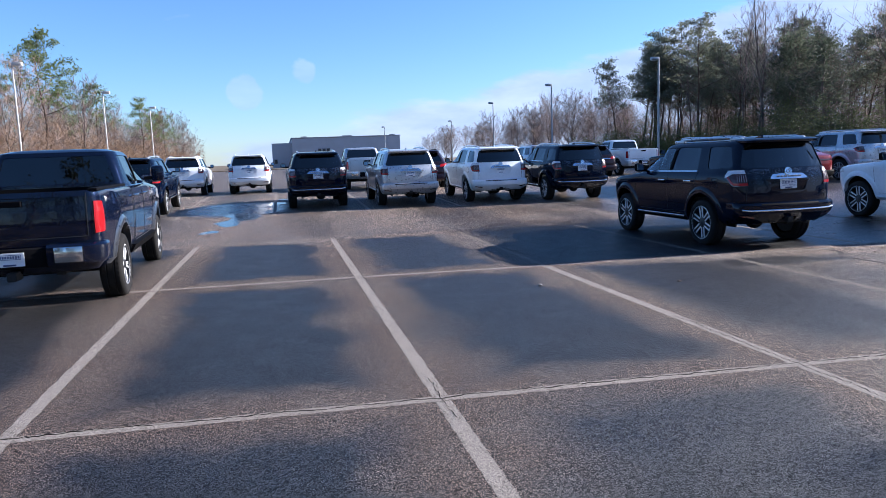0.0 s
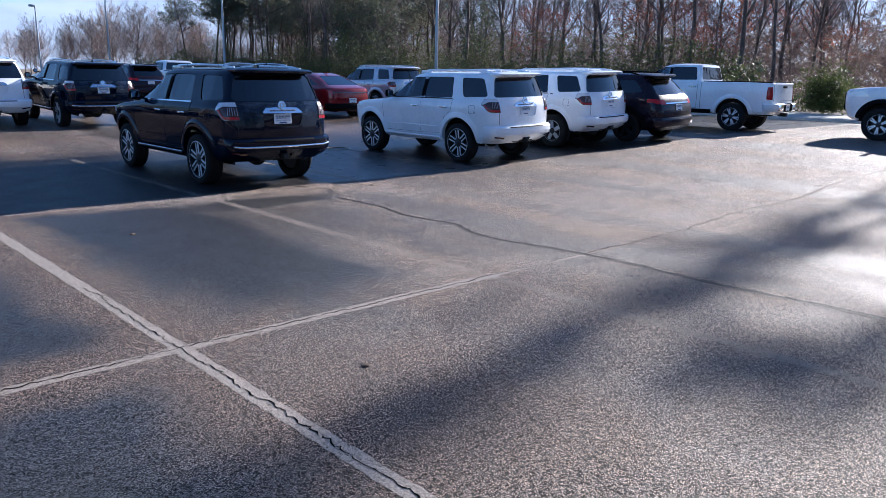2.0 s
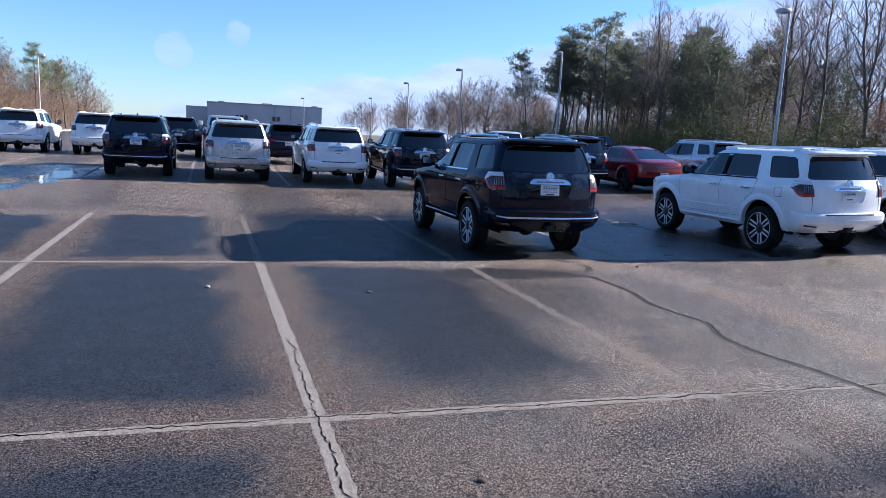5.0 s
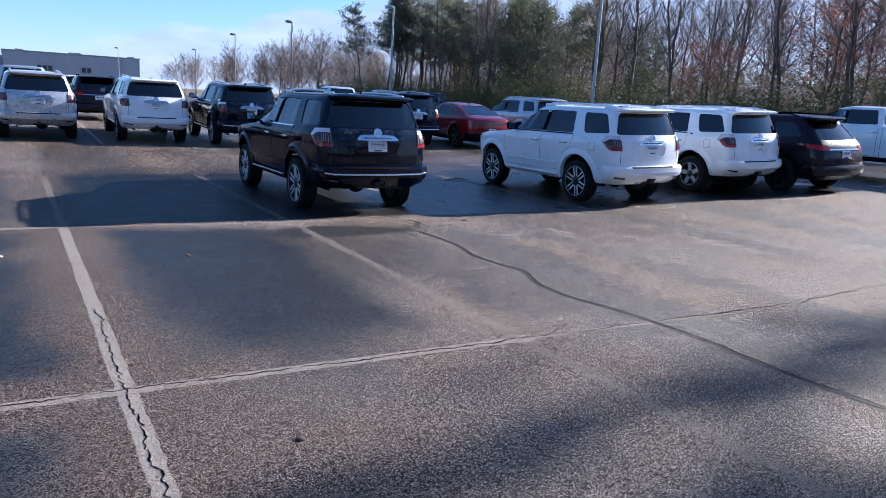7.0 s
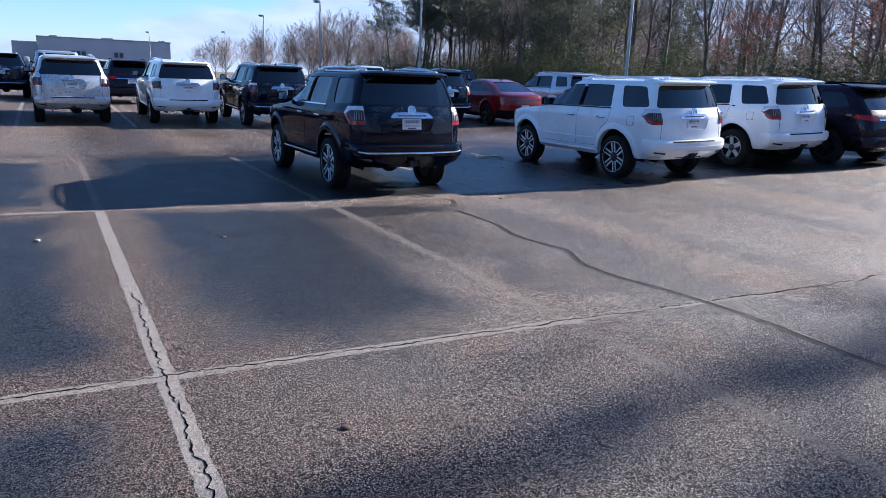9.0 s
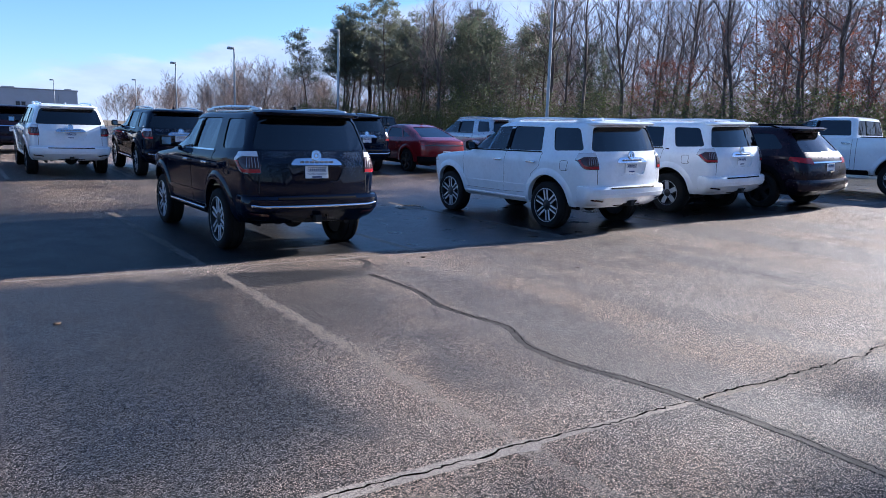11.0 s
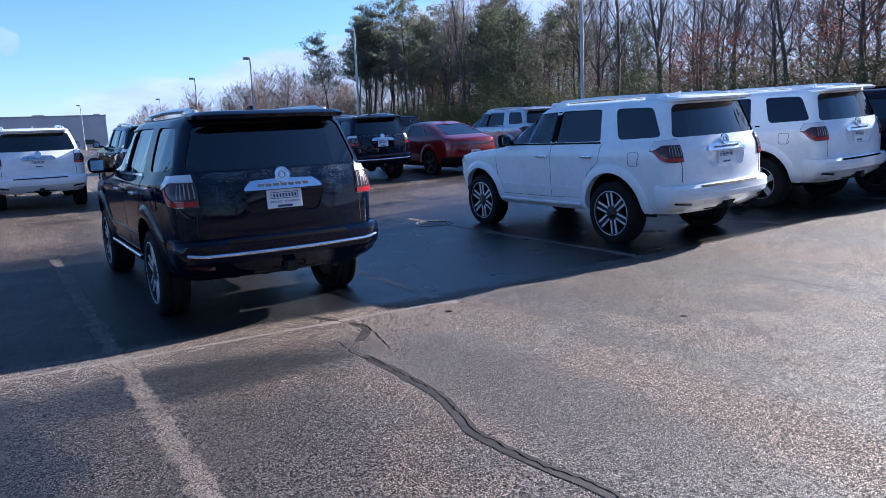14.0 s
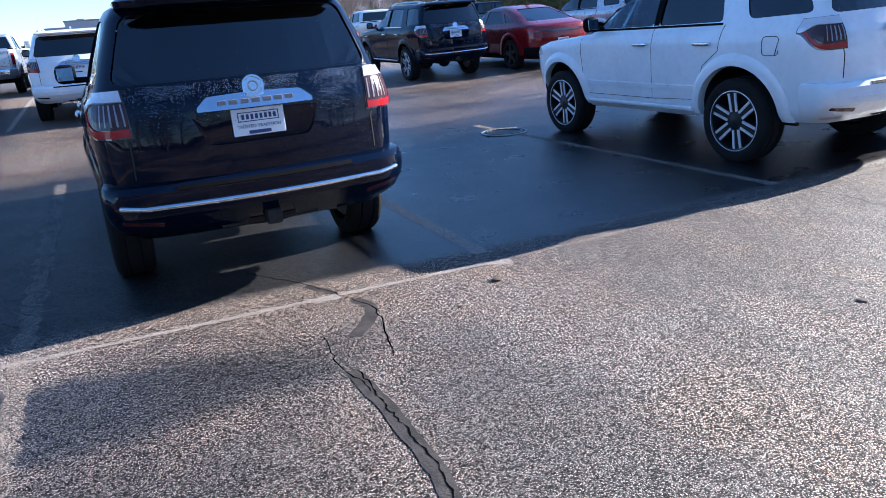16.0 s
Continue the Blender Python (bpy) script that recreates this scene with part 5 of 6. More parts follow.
plant(rear, scatter(9, 20, -45, 30, -62, -46, 0.5, 0.8, 3), "unseen bare tree added behind the lot", "trees behind the lot", 8)


def thicket(name, seed, x0, x1, y0, y1, high, count, size, material, label, broad=0.45):
    """A bank of undergrowth: many small leaves over an uneven crest."""
    rnd = random.Random(seed)
    spots = []
    for _ in range(count):
        x, y = rnd.uniform(x0, x1), rnd.uniform(y0, y1)
        top = high * (0.55 + 0.75 * noise.noise((x * 0.35, y * 0.28, seed)) + 0.25 * noise.noise((x * 1.3, y * 1.1, seed)))
        if 8.6 < y < 15.2 and x < 38.0:
            continue
        f = (x - x0) / (x1 - x0)
        top = max(0.25, top + high * 0.3) * (0.35 + 0.65 * smooth(f * 2.5))
        spots.append(Vector((x, y, height(x, y) + 0.1 + top * rnd.random() ** 0.6)))
    return tagged(part(name, clumps(rnd, spots, size, 7, 0.16, 0.7, broad), material), label, "undergrowth", "", "stuff")


thicket("ivy_bank", 1, 33.0, 37.5, 3, 80, 3.8, 17000, 0.065, IVY, "bank of ivy and brambles below the wood")
thicket("dark_undergrowth", 2, 35.5, 39, 12, 90, 2.5, 2600, 0.16, NEEDLES, "dark evergreen undergrowth at the wood's edge")
thicket("brush", 3, 38, 64, 3, 100, 5.5, 15000, 0.26, leaf_mat("withered_brush", (0.09, 0.068, 0.060), (0.23, 0.17, 0.145)), "brown withered brush among the trunks", 0.06)
thicket("far_brush", 4, -44, -19, 50, 195, 6.0, 15000, 0.30, leaf_mat("brown_brush", (0.15, 0.095, 0.060), (0.29, 0.195, 0.125)), "reddish brown brush under far trees", 0.08)
thicket("deep_brush", 8, 56, 76, -5, 112, 7.0, 11000, 0.42, leaf_mat("deep_brush_twigs", (0.08, 0.062, 0.055), (0.20, 0.145, 0.12)), "brown twigs deep in the wood", 0.07)
thicket("far_wood", 5, 76, 100, -5, 140, 9.0, 8000, 0.26, leaf_mat("grey_brush", (0.075, 0.066, 0.062), (0.16, 0.14, 0.13)), "hazy brown wood in the distance")

# out-of-view brush, added only as a dark surround for the cars to reflect
thicket("rear_brush", 6, -50, 45, -64, -44, 2.2, 3600, 0.30, leaf_mat("dark_brush", (0.03, 0.028, 0.02), (0.08, 0.07, 0.05)), "unseen dark brush added behind the lot for reflections")
thicket("side_brush", 7, -46, -34, -44, 50, 1.6, 3000, 0.30, leaf_mat("side_brush_leaves", (0.03, 0.028, 0.02), (0.08, 0.07, 0.05)), "unseen dark brush added beside the lot for reflections")

bush = part("bush", clumps(random.Random(5), [Vector((random.Random(k).gauss(0, 0.5), random.Random(k + 999).gauss(0, 0.5), 0.15 + abs(random.Random(k + 5).gauss(0.7, 0.5)))) for k in range(900)], 0.06, 9, 0.12), IVY, None, "", None, pose(36.0, 12.0, height(36, 12) + 0.15))
tagged(bush, "clipped dark green bush on the kerbed island", "bush")

# ---------------------------------------------------------------- building, lamps
WALL = mat("grey_wall_panel", (0.36, 0.385, 0.43), 0.7, vary=0.06, scale=0.3)
WALL_DARK = mat("dark_wall_panel", (0.26, 0.275, 0.30), 0.7, vary=0.08, scale=0.3)
POLE = mat("galvanised_pole", (0.30, 0.33, 0.37), 0.45, 0.5, vary=0.12, scale=1.5)
POLE_WHITE = mat("pale_pole", (0.48, 0.47, 0.45), 0.6, vary=0.1)
PANE = mat("far_window", (0.03, 0.04, 0.05), 0.08)

hall = new("building")
hall.matrix_basis = pose(0, 0, height(0, 180))
part("wall", box(2.5, 30.5, 190, 235, -0.3, 7.5), WALL, hall)
part("wall", box(-2.6, 2.45, 193, 235, -0.3, 6.5), WALL, hall, "lower entrance block")
part("parapet", box(2.3, 30.7, 189.85, 235, 7.5, 7.75, 0.03), WALL_DARK, hall)
for k in range(7):
    part("wall_panel", box(2.6 + k * 4, 6.52 + k * 4, 189.93, 189.99, 0.2, 7.4), WALL, hall)
for x, w, z in ((-2.2, 0.9, 1.2), (9.0, 0.9, 3.6), (10.1, 0.9, 3.6), (11.2, 0.9, 3.6), (18.0, 0.9, 3.6), (19.1, 0.9, 3.6), (25.5, 2.2, 1.0)):
    y = 192.9 if x < 2 else 189.85
    f = part("window", box(x, x + w, y - 0.08, y, z, z + 1.2), WALL_DARK, hall)
    part("pane", box(x + 0.08, x + w - 0.08, y - 0.11, y - 0.085, z + 0.08, z + 1.12), PANE, f)
for x, w in ((16, 2.5), (5, 1.6), (29, 1.2)):
    part("roof_unit", box(x, x + w, 196, 199, 7.5, 8.2, 0.05), WALL_DARK, hall)
tagged(hall, "long low grey building with a flat roof", "building")


def lamp_post(high, material, arm):
    lamp = new("street_lamp")
    part("base", lathe([(0.0, 0.75), (0.27, 0.75), (0.30, 0.72), (0.30, -0.2), (0.0, -0.2)], 20, "z"), CONCRETE, lamp, "round concrete footing", 30)
    bm = bmesh.new()
    tube(bm, (0, 0, 0.75), (0, 0, high), 0.095 if arm < 0 else 0.065, 0.07 if arm < 0 else 0.05, 10)
    box(-0.16, 0.16, -0.16, 0.16, 0.75, 0.78, 0.005, bm)
    part("pole", bm, material, lamp, "", 40)
    part("arm", box(min(0, arm), max(0, arm), -0.03, 0.03, high - 0.12, high - 0.05), material, lamp)
    s = 1 if arm > 0 else -1
    head = part("lamp_head", box(arm - 0.28, arm + 0.28, -0.22, 0.22, high - 0.20, high + 0.02, 0.03), material, lamp, "", 30)
    part("lens", box(arm - 0.2, arm + 0.2, -0.16, 0.16, high - 0.22, high - 0.2), PLATE, head)
    part("access_cover", box(-0.04, 0.04, -0.10, -0.085, 1.1, 1.3), material, lamp)
    return lamp


first = lamp_post(8.5, POLE, -0.35)
first.matrix_basis = pose(30.0, 30.6, height(30, 30.6))
tagged(first, "grey street lamp with a box head", "street lamp", "street lamps")
for x, y in ((28.9, 52.8), (27.4, 72.0), (28.0, 95.2), (32.8, 140), (22, 158)):
    tagged(copy_thing(first, pose(x, y, height(x, y))), "", "", "street lamps")
pale = lamp_post(8.6, POLE_WHITE, 0.35)
pale.matrix_basis = pose(-17.5, 54, height(-17, 54))
tagged(pale, "pale street lamp by bare brown trees", "street lamp", "street lamps")
for x, y in ((-16.4, 74), (-15.4, 93)):
    tagged(copy_thing(pale, pose(x, y, height(x, y))), "", "", "street lamps")

black_suv = suv(BLACK, CHROME, "twin", True)
black_suv.matrix_basis = stand(7.45, 11.33, 0, 1.395)
tagged(black_suv, "black boxy suv with chrome strips, beaded with rain", "suv", "parked suvs")


def another(model, x, y, yaw, label, group, ahead=1.395, old=(), fresh=()):
    c = copy_thing(model, stand(x, y, yaw, ahead))
    if old:
        recolour(c, list(old), list(fresh))
    return tagged(c, label, "", group)


white_suv = suv(WHITE, WHITE, "twin")
white_suv.matrix_basis = stand(12.88, 11.0, 0, 1.395)
tagged(white_suv, "white boxy suv with dark twin-spoke wheels", "suv", "parked suvs")
plain_suv = suv(WHITE, WHITE, "five", False, SILVER)
plain_suv.matrix_basis = stand(16.4, 11.3, 0, 1.395)
tagged(plain_suv, "white boxy suv with silver five-spoke wheels", "suv", "parked suvs")
another(black_suv, 0.62, 24.3, 0, "black boxy suv with a chrome tailgate bar", "parked suvs")
another(white_suv, 3.45, 23.6, 0, "silver boxy suv with dark windows", "parked suvs", 1.395, [WHITE], [SILVER])
another(white_suv, 6.35, 23.4, 0, "white boxy suv in the second row", "parked suvs")
another(black_suv, 8.85, 22.7, 0, "black boxy suv parked beside a white one", "parked suvs")
another(black_suv, 14.5, 22.9, 0, "dark grey boxy suv beside a red car", "parked suvs")
another(black_suv, -5.0, 24.2, 0, "black boxy suv behind a dark pickup", "parked suvs")
another(white_suv, -4.9, 35.7, 0, "white boxy suv in the third row", "parked suvs")
another(white_suv, -1.95, 35.2, 0, "white boxy suv beside a wet patch", "parked suvs")


def cabin_car(name, levels, axles, wheels, windows, tail, screen, colour, void_from, void_to, arch, belt, lamps, seat_rows, bumper, extras):
    """A closed car from its plan outlines: body with wheel wells, cabin and openings, panes, lamps, bumper band, mirrors, handles and wheels."""
    car = new(name)
    bm = loft(levels)
    skin = Skin(bm)
    R, rim, width, style, track, bright, back = wheels
    inner = [l for l in levels if void_from <= l[0] <= void_to]
    void = loft(inner, -0.07, clampf=screen[1])
    wells, sides, ends = bmesh.new(), bmesh.new(), bmesh.new()
    for y in axles:
        for s in (-1, 1):
            bmesh.ops.create_cone(wells, cap_ends=True, segments=36, radius1=arch, radius2=arch, depth=0.6, matrix=Matrix.Translation((s * (track / 2 + 0.1), y, R)) @ Matrix.Rotation(math.pi / 2, 4, "Y"))
    for poly, _ in windows:
        prism(poly, "side", -1.4, 1.4, sides)
    prism(tail[0], "rear", levels[0][1] - 0.9, tail[1], ends)
    prism(screen[0], "rear", screen[2], levels[0][2] + 0.2, ends)
    part("body", carve(bm.copy(), colour, [(void, CABIN), (wells, UNDER), (sides, PLASTIC), (ends, PLASTIC)]), colour, car, "", 32)
    for view in ("left", "right"):
        s = -1 if view == "left" else 1
        for poly, pane in windows:
            part("door_window", skin.panel(poly, view, -0.010, 0.005), pane, car, "tinted side window" if pane is DARK_GLASS else "clear side window")
        part("wheel_arch", arches(skin, axles[:1], R, arch, 0.02, view), extras.get("arch", colour), car, "", 40)
        part("wheel_arch", arches(skin, axles[1:], R, arch, 0.02, view), extras.get("arch", colour), car, "", 40)
        for line in extras.get("seams", ()):
            part("door_seam", skin.strip(line, 0.008, view), SEAM, car)
        for y, z in extras.get("handles", ()):
            p, _ = skin.at(y, z, view)
            part("door_handle", box(p.x - 0.02, p.x + 0.035 * s + 0.02, y - 0.11, y + 0.11, z - 0.018, z + 0.018, 0.012), extras.get("handle", colour), car, "", 40)
        x, y, z = extras["mirror"]
        mirror = part("door_mirror", box(s * x, s * (x + 0.20), y, y + 0.13, z, z + extras.get("mirror_h", 0.17), 0.05), extras.get("mirror_mat", colour), car, "", 40)
        part("mirror_stalk", box(s * (x - 0.12), s * (x + 0.04), y + 0.03, y + 0.1, z, z + 0.05, 0.015), PLASTIC, mirror)
        for poly_x, y0, a0, a1, lo, hi, m in lamps:
            part("tail_light", wrap(skin, poly_x, y0, s, a0, a1, lo, hi), m, car, "tail lamp round the corner")
        part("sill", skin.panel([(axles[0] + arch + 0.06, levels[0][0] + 0.03), (axles[1] - arch - 0.06, levels[0][0] + 0.03), (axles[1] - arch - 0.06, levels[0][0] + 0.13), (axles[0] + arch + 0.06, levels[0][0] + 0.13)], view, 0.025, 0.05), extras.get("sill", PLASTIC), car)
        if "headlight" in extras:
            part("headlight", skin.panel(extras["headlight"], view, 0.008, 0.02), LAMP_CLEAR, car, "clear headlight corner")
    part("rear_window", skin.panel(tail[0], "rear", -0.010, 0.005), DARK_GLASS, car, "tinted rear window")
    part("windscreen", skin.panel(screen[0], "front", -0.010, 0.005), DOOR_GLASS, car, "clear windscreen")
    bump = part("rear_bumper", loft(bumper[0]), bumper[1], car, "", 35)
    for line, w, m in extras.get("rear_strips", ()):
        part("rear_strip", skin.strip(line, w, "rear", 0.012, 0.02), m, car)
    p, n = skin.at(0, extras["plate"], "rear")
    plate(car, 0, min(p.y, extras.get("plate_y", 9)) - 0.015, extras["plate"], -4, False)
    if seat_rows:
        seats(car, seat_rows)
    low = bmesh.new()
    tube(low, (-track / 2 + 0.1, axles[0], R), (track / 2 - 0.1, axles[0], R), 0.06, 0.06, 8)
    for s in (-1, 1):
        box(s * 0.42 - 0.04, s * 0.42 + 0.04, axles[0] - 0.7, axles[1] + 0.4, levels[0][0] - 0.04, levels[0][0] + 0.05, 0.01, low)
    part("chassis", low, UNDER, car, "dark axle and frame rails", 40)
    add_wheels(car, R, rim, width, style, axles, track, bright, back)
    return car, skin


ramp = lambda a, b: (lambda t: a + (b - a) * t)


def pickup(colour, bumper_mat, arch_mat):
    """A full-size crew cab pickup with an open bed."""
    lower = [(0.50, -2.96, 2.66, 0.90, 0.12, 0.45, 0.35, 0.04), (0.58, -3.0, 2.76, 0.97, 0.12, 0.45, 0.35, 0.04), (0.80, -3.02, 2.83, 0.99, 0.12, 0.42, 0.33, 0.04), (1.05, -3.02, 2.85, 1.0, 0.12, 0.40, 0.32, 0.04), (1.22, -3.01, 2.84, 0.995, 0.12, 0.40, 0.32, 0.04),
             (1.30, -3.0, 2.78, 0.985, 0.12, 0.38, 0.3, 0.04), (1.345, -3.0, 2.45, 0.98, 0.12, 0.34, 0.3, 0.04), (1.38, -2.99, 1.9, 0.975, 0.12, 0.3, 0.25, 0.03), (1.41, -2.985, 1.46, 0.965, 0.12, 0.25, 0.2, 0.03), (1.425, -2.97, 1.42, 0.94, 0.11, 0.2, 0.18, 0.03)]
    cab = [(1.40, -0.80, 1.44, 0.955, 0.10, 0.22, 0.18, 0.02), (1.45, -0.80, 1.37, 0.925, 0.10, 0.22, 0.18, 0.02), (1.65, -0.76, 0.99, 0.87, 0.10, 0.2, 0.16, 0.02), (1.85, -0.72, 0.60, 0.805, 0.10, 0.2, 0.16, 0.02), (1.92, -0.69, 0.43, 0.755, 0.12, 0.2, 0.16, 0.02), (1.955, -0.6, 0.25, 0.65, 0.2, 0.2, 0.16, 0.02), (1.97, -0.4, 0.0, 0.45, 0.2, 0.2, 0.16, 0.02)]
    car = new("pickup_truck")
    axles, R, track = (-1.85, 1.85), 0.415, 1.73
    lbm, cbm = loft(lower), loft(cab)
    ls, cs = Skin(lbm), Skin(cbm)
    wells = bmesh.new()
    for y in axles:
        for s in (-1, 1):
            bmesh.ops.create_cone(wells, cap_ends=True, segments=36, radius1=0.52, radius2=0.52, depth=0.6, matrix=Matrix.Translation((s * 0.95, y, 0.44)) @ Matrix.Rotation(math.pi / 2, 4, "Y"))
    bed = box(-0.83, 0.83, -2.93, -0.90, 0.93, 1.7, 0.03)
    cabin = box(-0.86, 0.86, -0.72, 1.25, 0.95, 1.7)
    part("body", carve(lbm.copy(), colour, [(bed, PLASTIC), (cabin, CABIN), (wells, UNDER)]), colour, car, "", 32)
    front = rounded([(0.27, 1.46), (1.22, 1.45), (1.14, 1.52), (0.60, 1.84), (0.27, 1.86)], 0.05)
    rear = rounded([(-0.66, 1.47), (0.19, 1.46), (0.19, 1.86), (-0.58, 1.86)], 0.05)
    tail = rounded([(-0.76, 1.48), (0.76, 1.48), (0.66, 1.86), (-0.66, 1.86)], 0.05)
    screen = rounded([(-0.80, 1.49), (0.80, 1.49), (0.68, 1.86), (-0.68, 1.86)], 0.06)
    sides, ends = bmesh.new(), bmesh.new()
    prism(front, "side", -1.3, 1.3, sides), prism(rear, "side", -1.3, 1.3, sides)
    prism(tail, "rear", -1.4, -0.5, ends), prism(screen, "rear", 0.2, 1.8, ends)
    void = loft([(1.30, *cab[0][1:]), *cab[:5]], -0.06)
    part("cab", carve(cbm.copy(), colour, [(void, CABIN), (sides, PLASTIC), (ends, PLASTIC)]), colour, car, "", 32)
    for view in ("left", "right"):
        s = -1 if view == "left" else 1
        part("door_window", cs.panel(front, view, -0.01, 0.005), DOOR_GLASS, car, "clear front door glass")
        part("door_window", cs.panel(rear, view, -0.01, 0.005), DARK_GLASS, car, "tinted rear door glass")
        part("pillar_trim", cs.panel([(0.19, 1.46), (0.27, 1.46), (0.27, 1.86), (0.19, 1.86)], view, 0.003), PLASTIC, car)
        for y in axles:
            part("wheel_arch", arches(ls, (y,), 0.44, 0.52, 0.03, view), arch_mat, car, "", 40)
        for line in ([(1.32, 1.38), (1.30, 0.62)], [(0.23, 1.42), (0.23, 0.62), (1.30, 0.62)], [(-0.74, 1.42), (-0.74, 0.62), (0.23, 0.62)], [(-0.86, 1.40), (-0.86, 0.56)]):
            part("door_seam", ls.strip(line, 0.009, view), SEAM, car)
        for y in (0.36, -0.60):
            p, _ = ls.at(y, 1.27, view)
            part("door_handle", box(p.x - 0.02, p.x + 0.035 * s + 0.02, y - 0.12, y + 0.12, 1.25, 1.29, 0.012), CHROME, car, "", 40)
        mirror = part("door_mirror", box(s * 1.04, s * 1.25, 1.02, 1.14, 1.43, 1.70, 0.05), colour, car, "", 40)
        part("mirror_stalk", box(s * 0.93, s * 1.08, 1.05, 1.12, 1.46, 1.52, 0.015), PLASTIC, mirror)
        part("tail_light", wrap(ls, 0.88, -2.86, s, -5, 112, ramp(0.93, 0.95), ramp(1.30, 1.29), 0.015, 0.03), LAMP_RED, car, "tall red tail lamp")
        part("bed_rail", box(s * 0.87 - 0.055, s * 0.87 + 0.055, -2.94, -0.90, 1.415, 1.452, 0.012), PLASTIC, car)
        part("sill", ls.panel([(-1.2, 0.52), (1.2, 0.52), (1.2, 0.60), (-1.2, 0.60)], view, 0.07, 0.12), PLASTIC, car)
        part("headlight", ls.panel(rounded([(2.15, 1.12), (2.62, 1.08), (2.66, 1.25), (2.30, 1.28)], 0.04), view, 0.01, 0.02), LAMP_CLEAR, car, "clear headlight corner")
        corner = loft([(0.60, -3.16, -2.72, 0.95, 0.2, 0.03, 0.03, 0.04), (0.66, -3.18, -2.70, 0.985, 0.2, 0.03, 0.03, 0.04), (0.80, -3.18, -2.68, 0.99, 0.2, 0.03, 0.03, 0.04), (0.83, -3.14, -2.70, 0.97, 0.2, 0.03, 0.03, 0.04)])
        cutaway = bmesh.new()
        box(-1.5 if s > 0 else -0.38, 0.38 if s > 0 else 1.5, -4, -2, 0, 2, 0, cutaway)
        part("rear_bumper", carve(corner, colour, [(cutaway, UNDER)]), colour, car, "painted rear bumper corner", 35)
        part("bumper_plate", box(s * 0.46, s * 0.76, -3.195, -3.10, 0.625, 0.805, 0.012), bumper_mat, car, "bright bumper plate", 35)
    part("rear_window", cs.panel(tail, "rear", -0.01, 0.005), DARK_GLASS, car, "tinted rear window")
    part("windscreen", cs.panel(screen, "front", -0.01, 0.005), DOOR_GLASS, car, "clear windscreen")
    part("bumper_step", box(-0.40, 0.40, -3.14, -2.85, 0.58, 0.80, 0.03), PLASTIC, car, "black bumper step", 35)
    part("tailgate_seam", ls.strip([(-0.80, 1.40), (-0.80, 0.90), (0.80, 0.90), (0.80, 1.40)], 0.01, "rear"), SEAM, car)
    part("tailgate_lip", ls.strip([(-0.80, 1.385), (0.80, 1.385)], 0.05, "rear", 0.025, 0.05), colour, car, "", 40)
    for k in range(6):
        part("tailgate_letter", ls.panel([(-0.47 + k * 0.17, 1.12), (-0.36 + k * 0.17, 1.12), (-0.36 + k * 0.17, 1.20), (-0.47 + k * 0.17, 1.20)], "rear", 0.004, 0.008), PLASTIC if colour is not NAVY else NAVY, car)
    part("tailgate_handle", box(-0.14, 0.14, -3.04, -3.0, 1.27, 1.335, 0.01), PLASTIC, car)
    plate(car, 0, -3.16, 0.69, 0, False)
    part("hitch", box(-0.05, 0.05, -3.16, -2.9, 0.44, 0.54, 0.01), UNDER, car)
    low = bmesh.new()
    tube(low, (-0.8, -1.85, 0.41), (0.8, -1.85, 0.41), 0.07, 0.07, 8)
    for s in (-1, 1):
        box(s * 0.45 - 0.05, s * 0.45 + 0.05, -2.9, 2.5, 0.45, 0.60, 0.01, low)
    part("chassis", low, UNDER, car, "dark axle and frame rails", 40)
    seats(car, [(-0.42, 0.35, 1.0, 0.55, 0.62), (0.42, 0.35, 1.0, 0.55, 0.62), (0, -0.58, 1.0, 1.45, 0.58)])
    part("dashboard", box(-0.82, 0.82, 1.05, 1.25, 1.0, 1.42, 0.05), CABIN, car)
    part("grille", box(-0.62, 0.62, 2.80, 2.87, 0.75, 1.20, 0.05), PLASTIC, car, "black mesh grille", 35)
    add_wheels(car, R, 0.262, 0.275, "six", axles, track, ALLOY, DARK_ALLOY)
    lbm.free(), cbm.free()
    return car


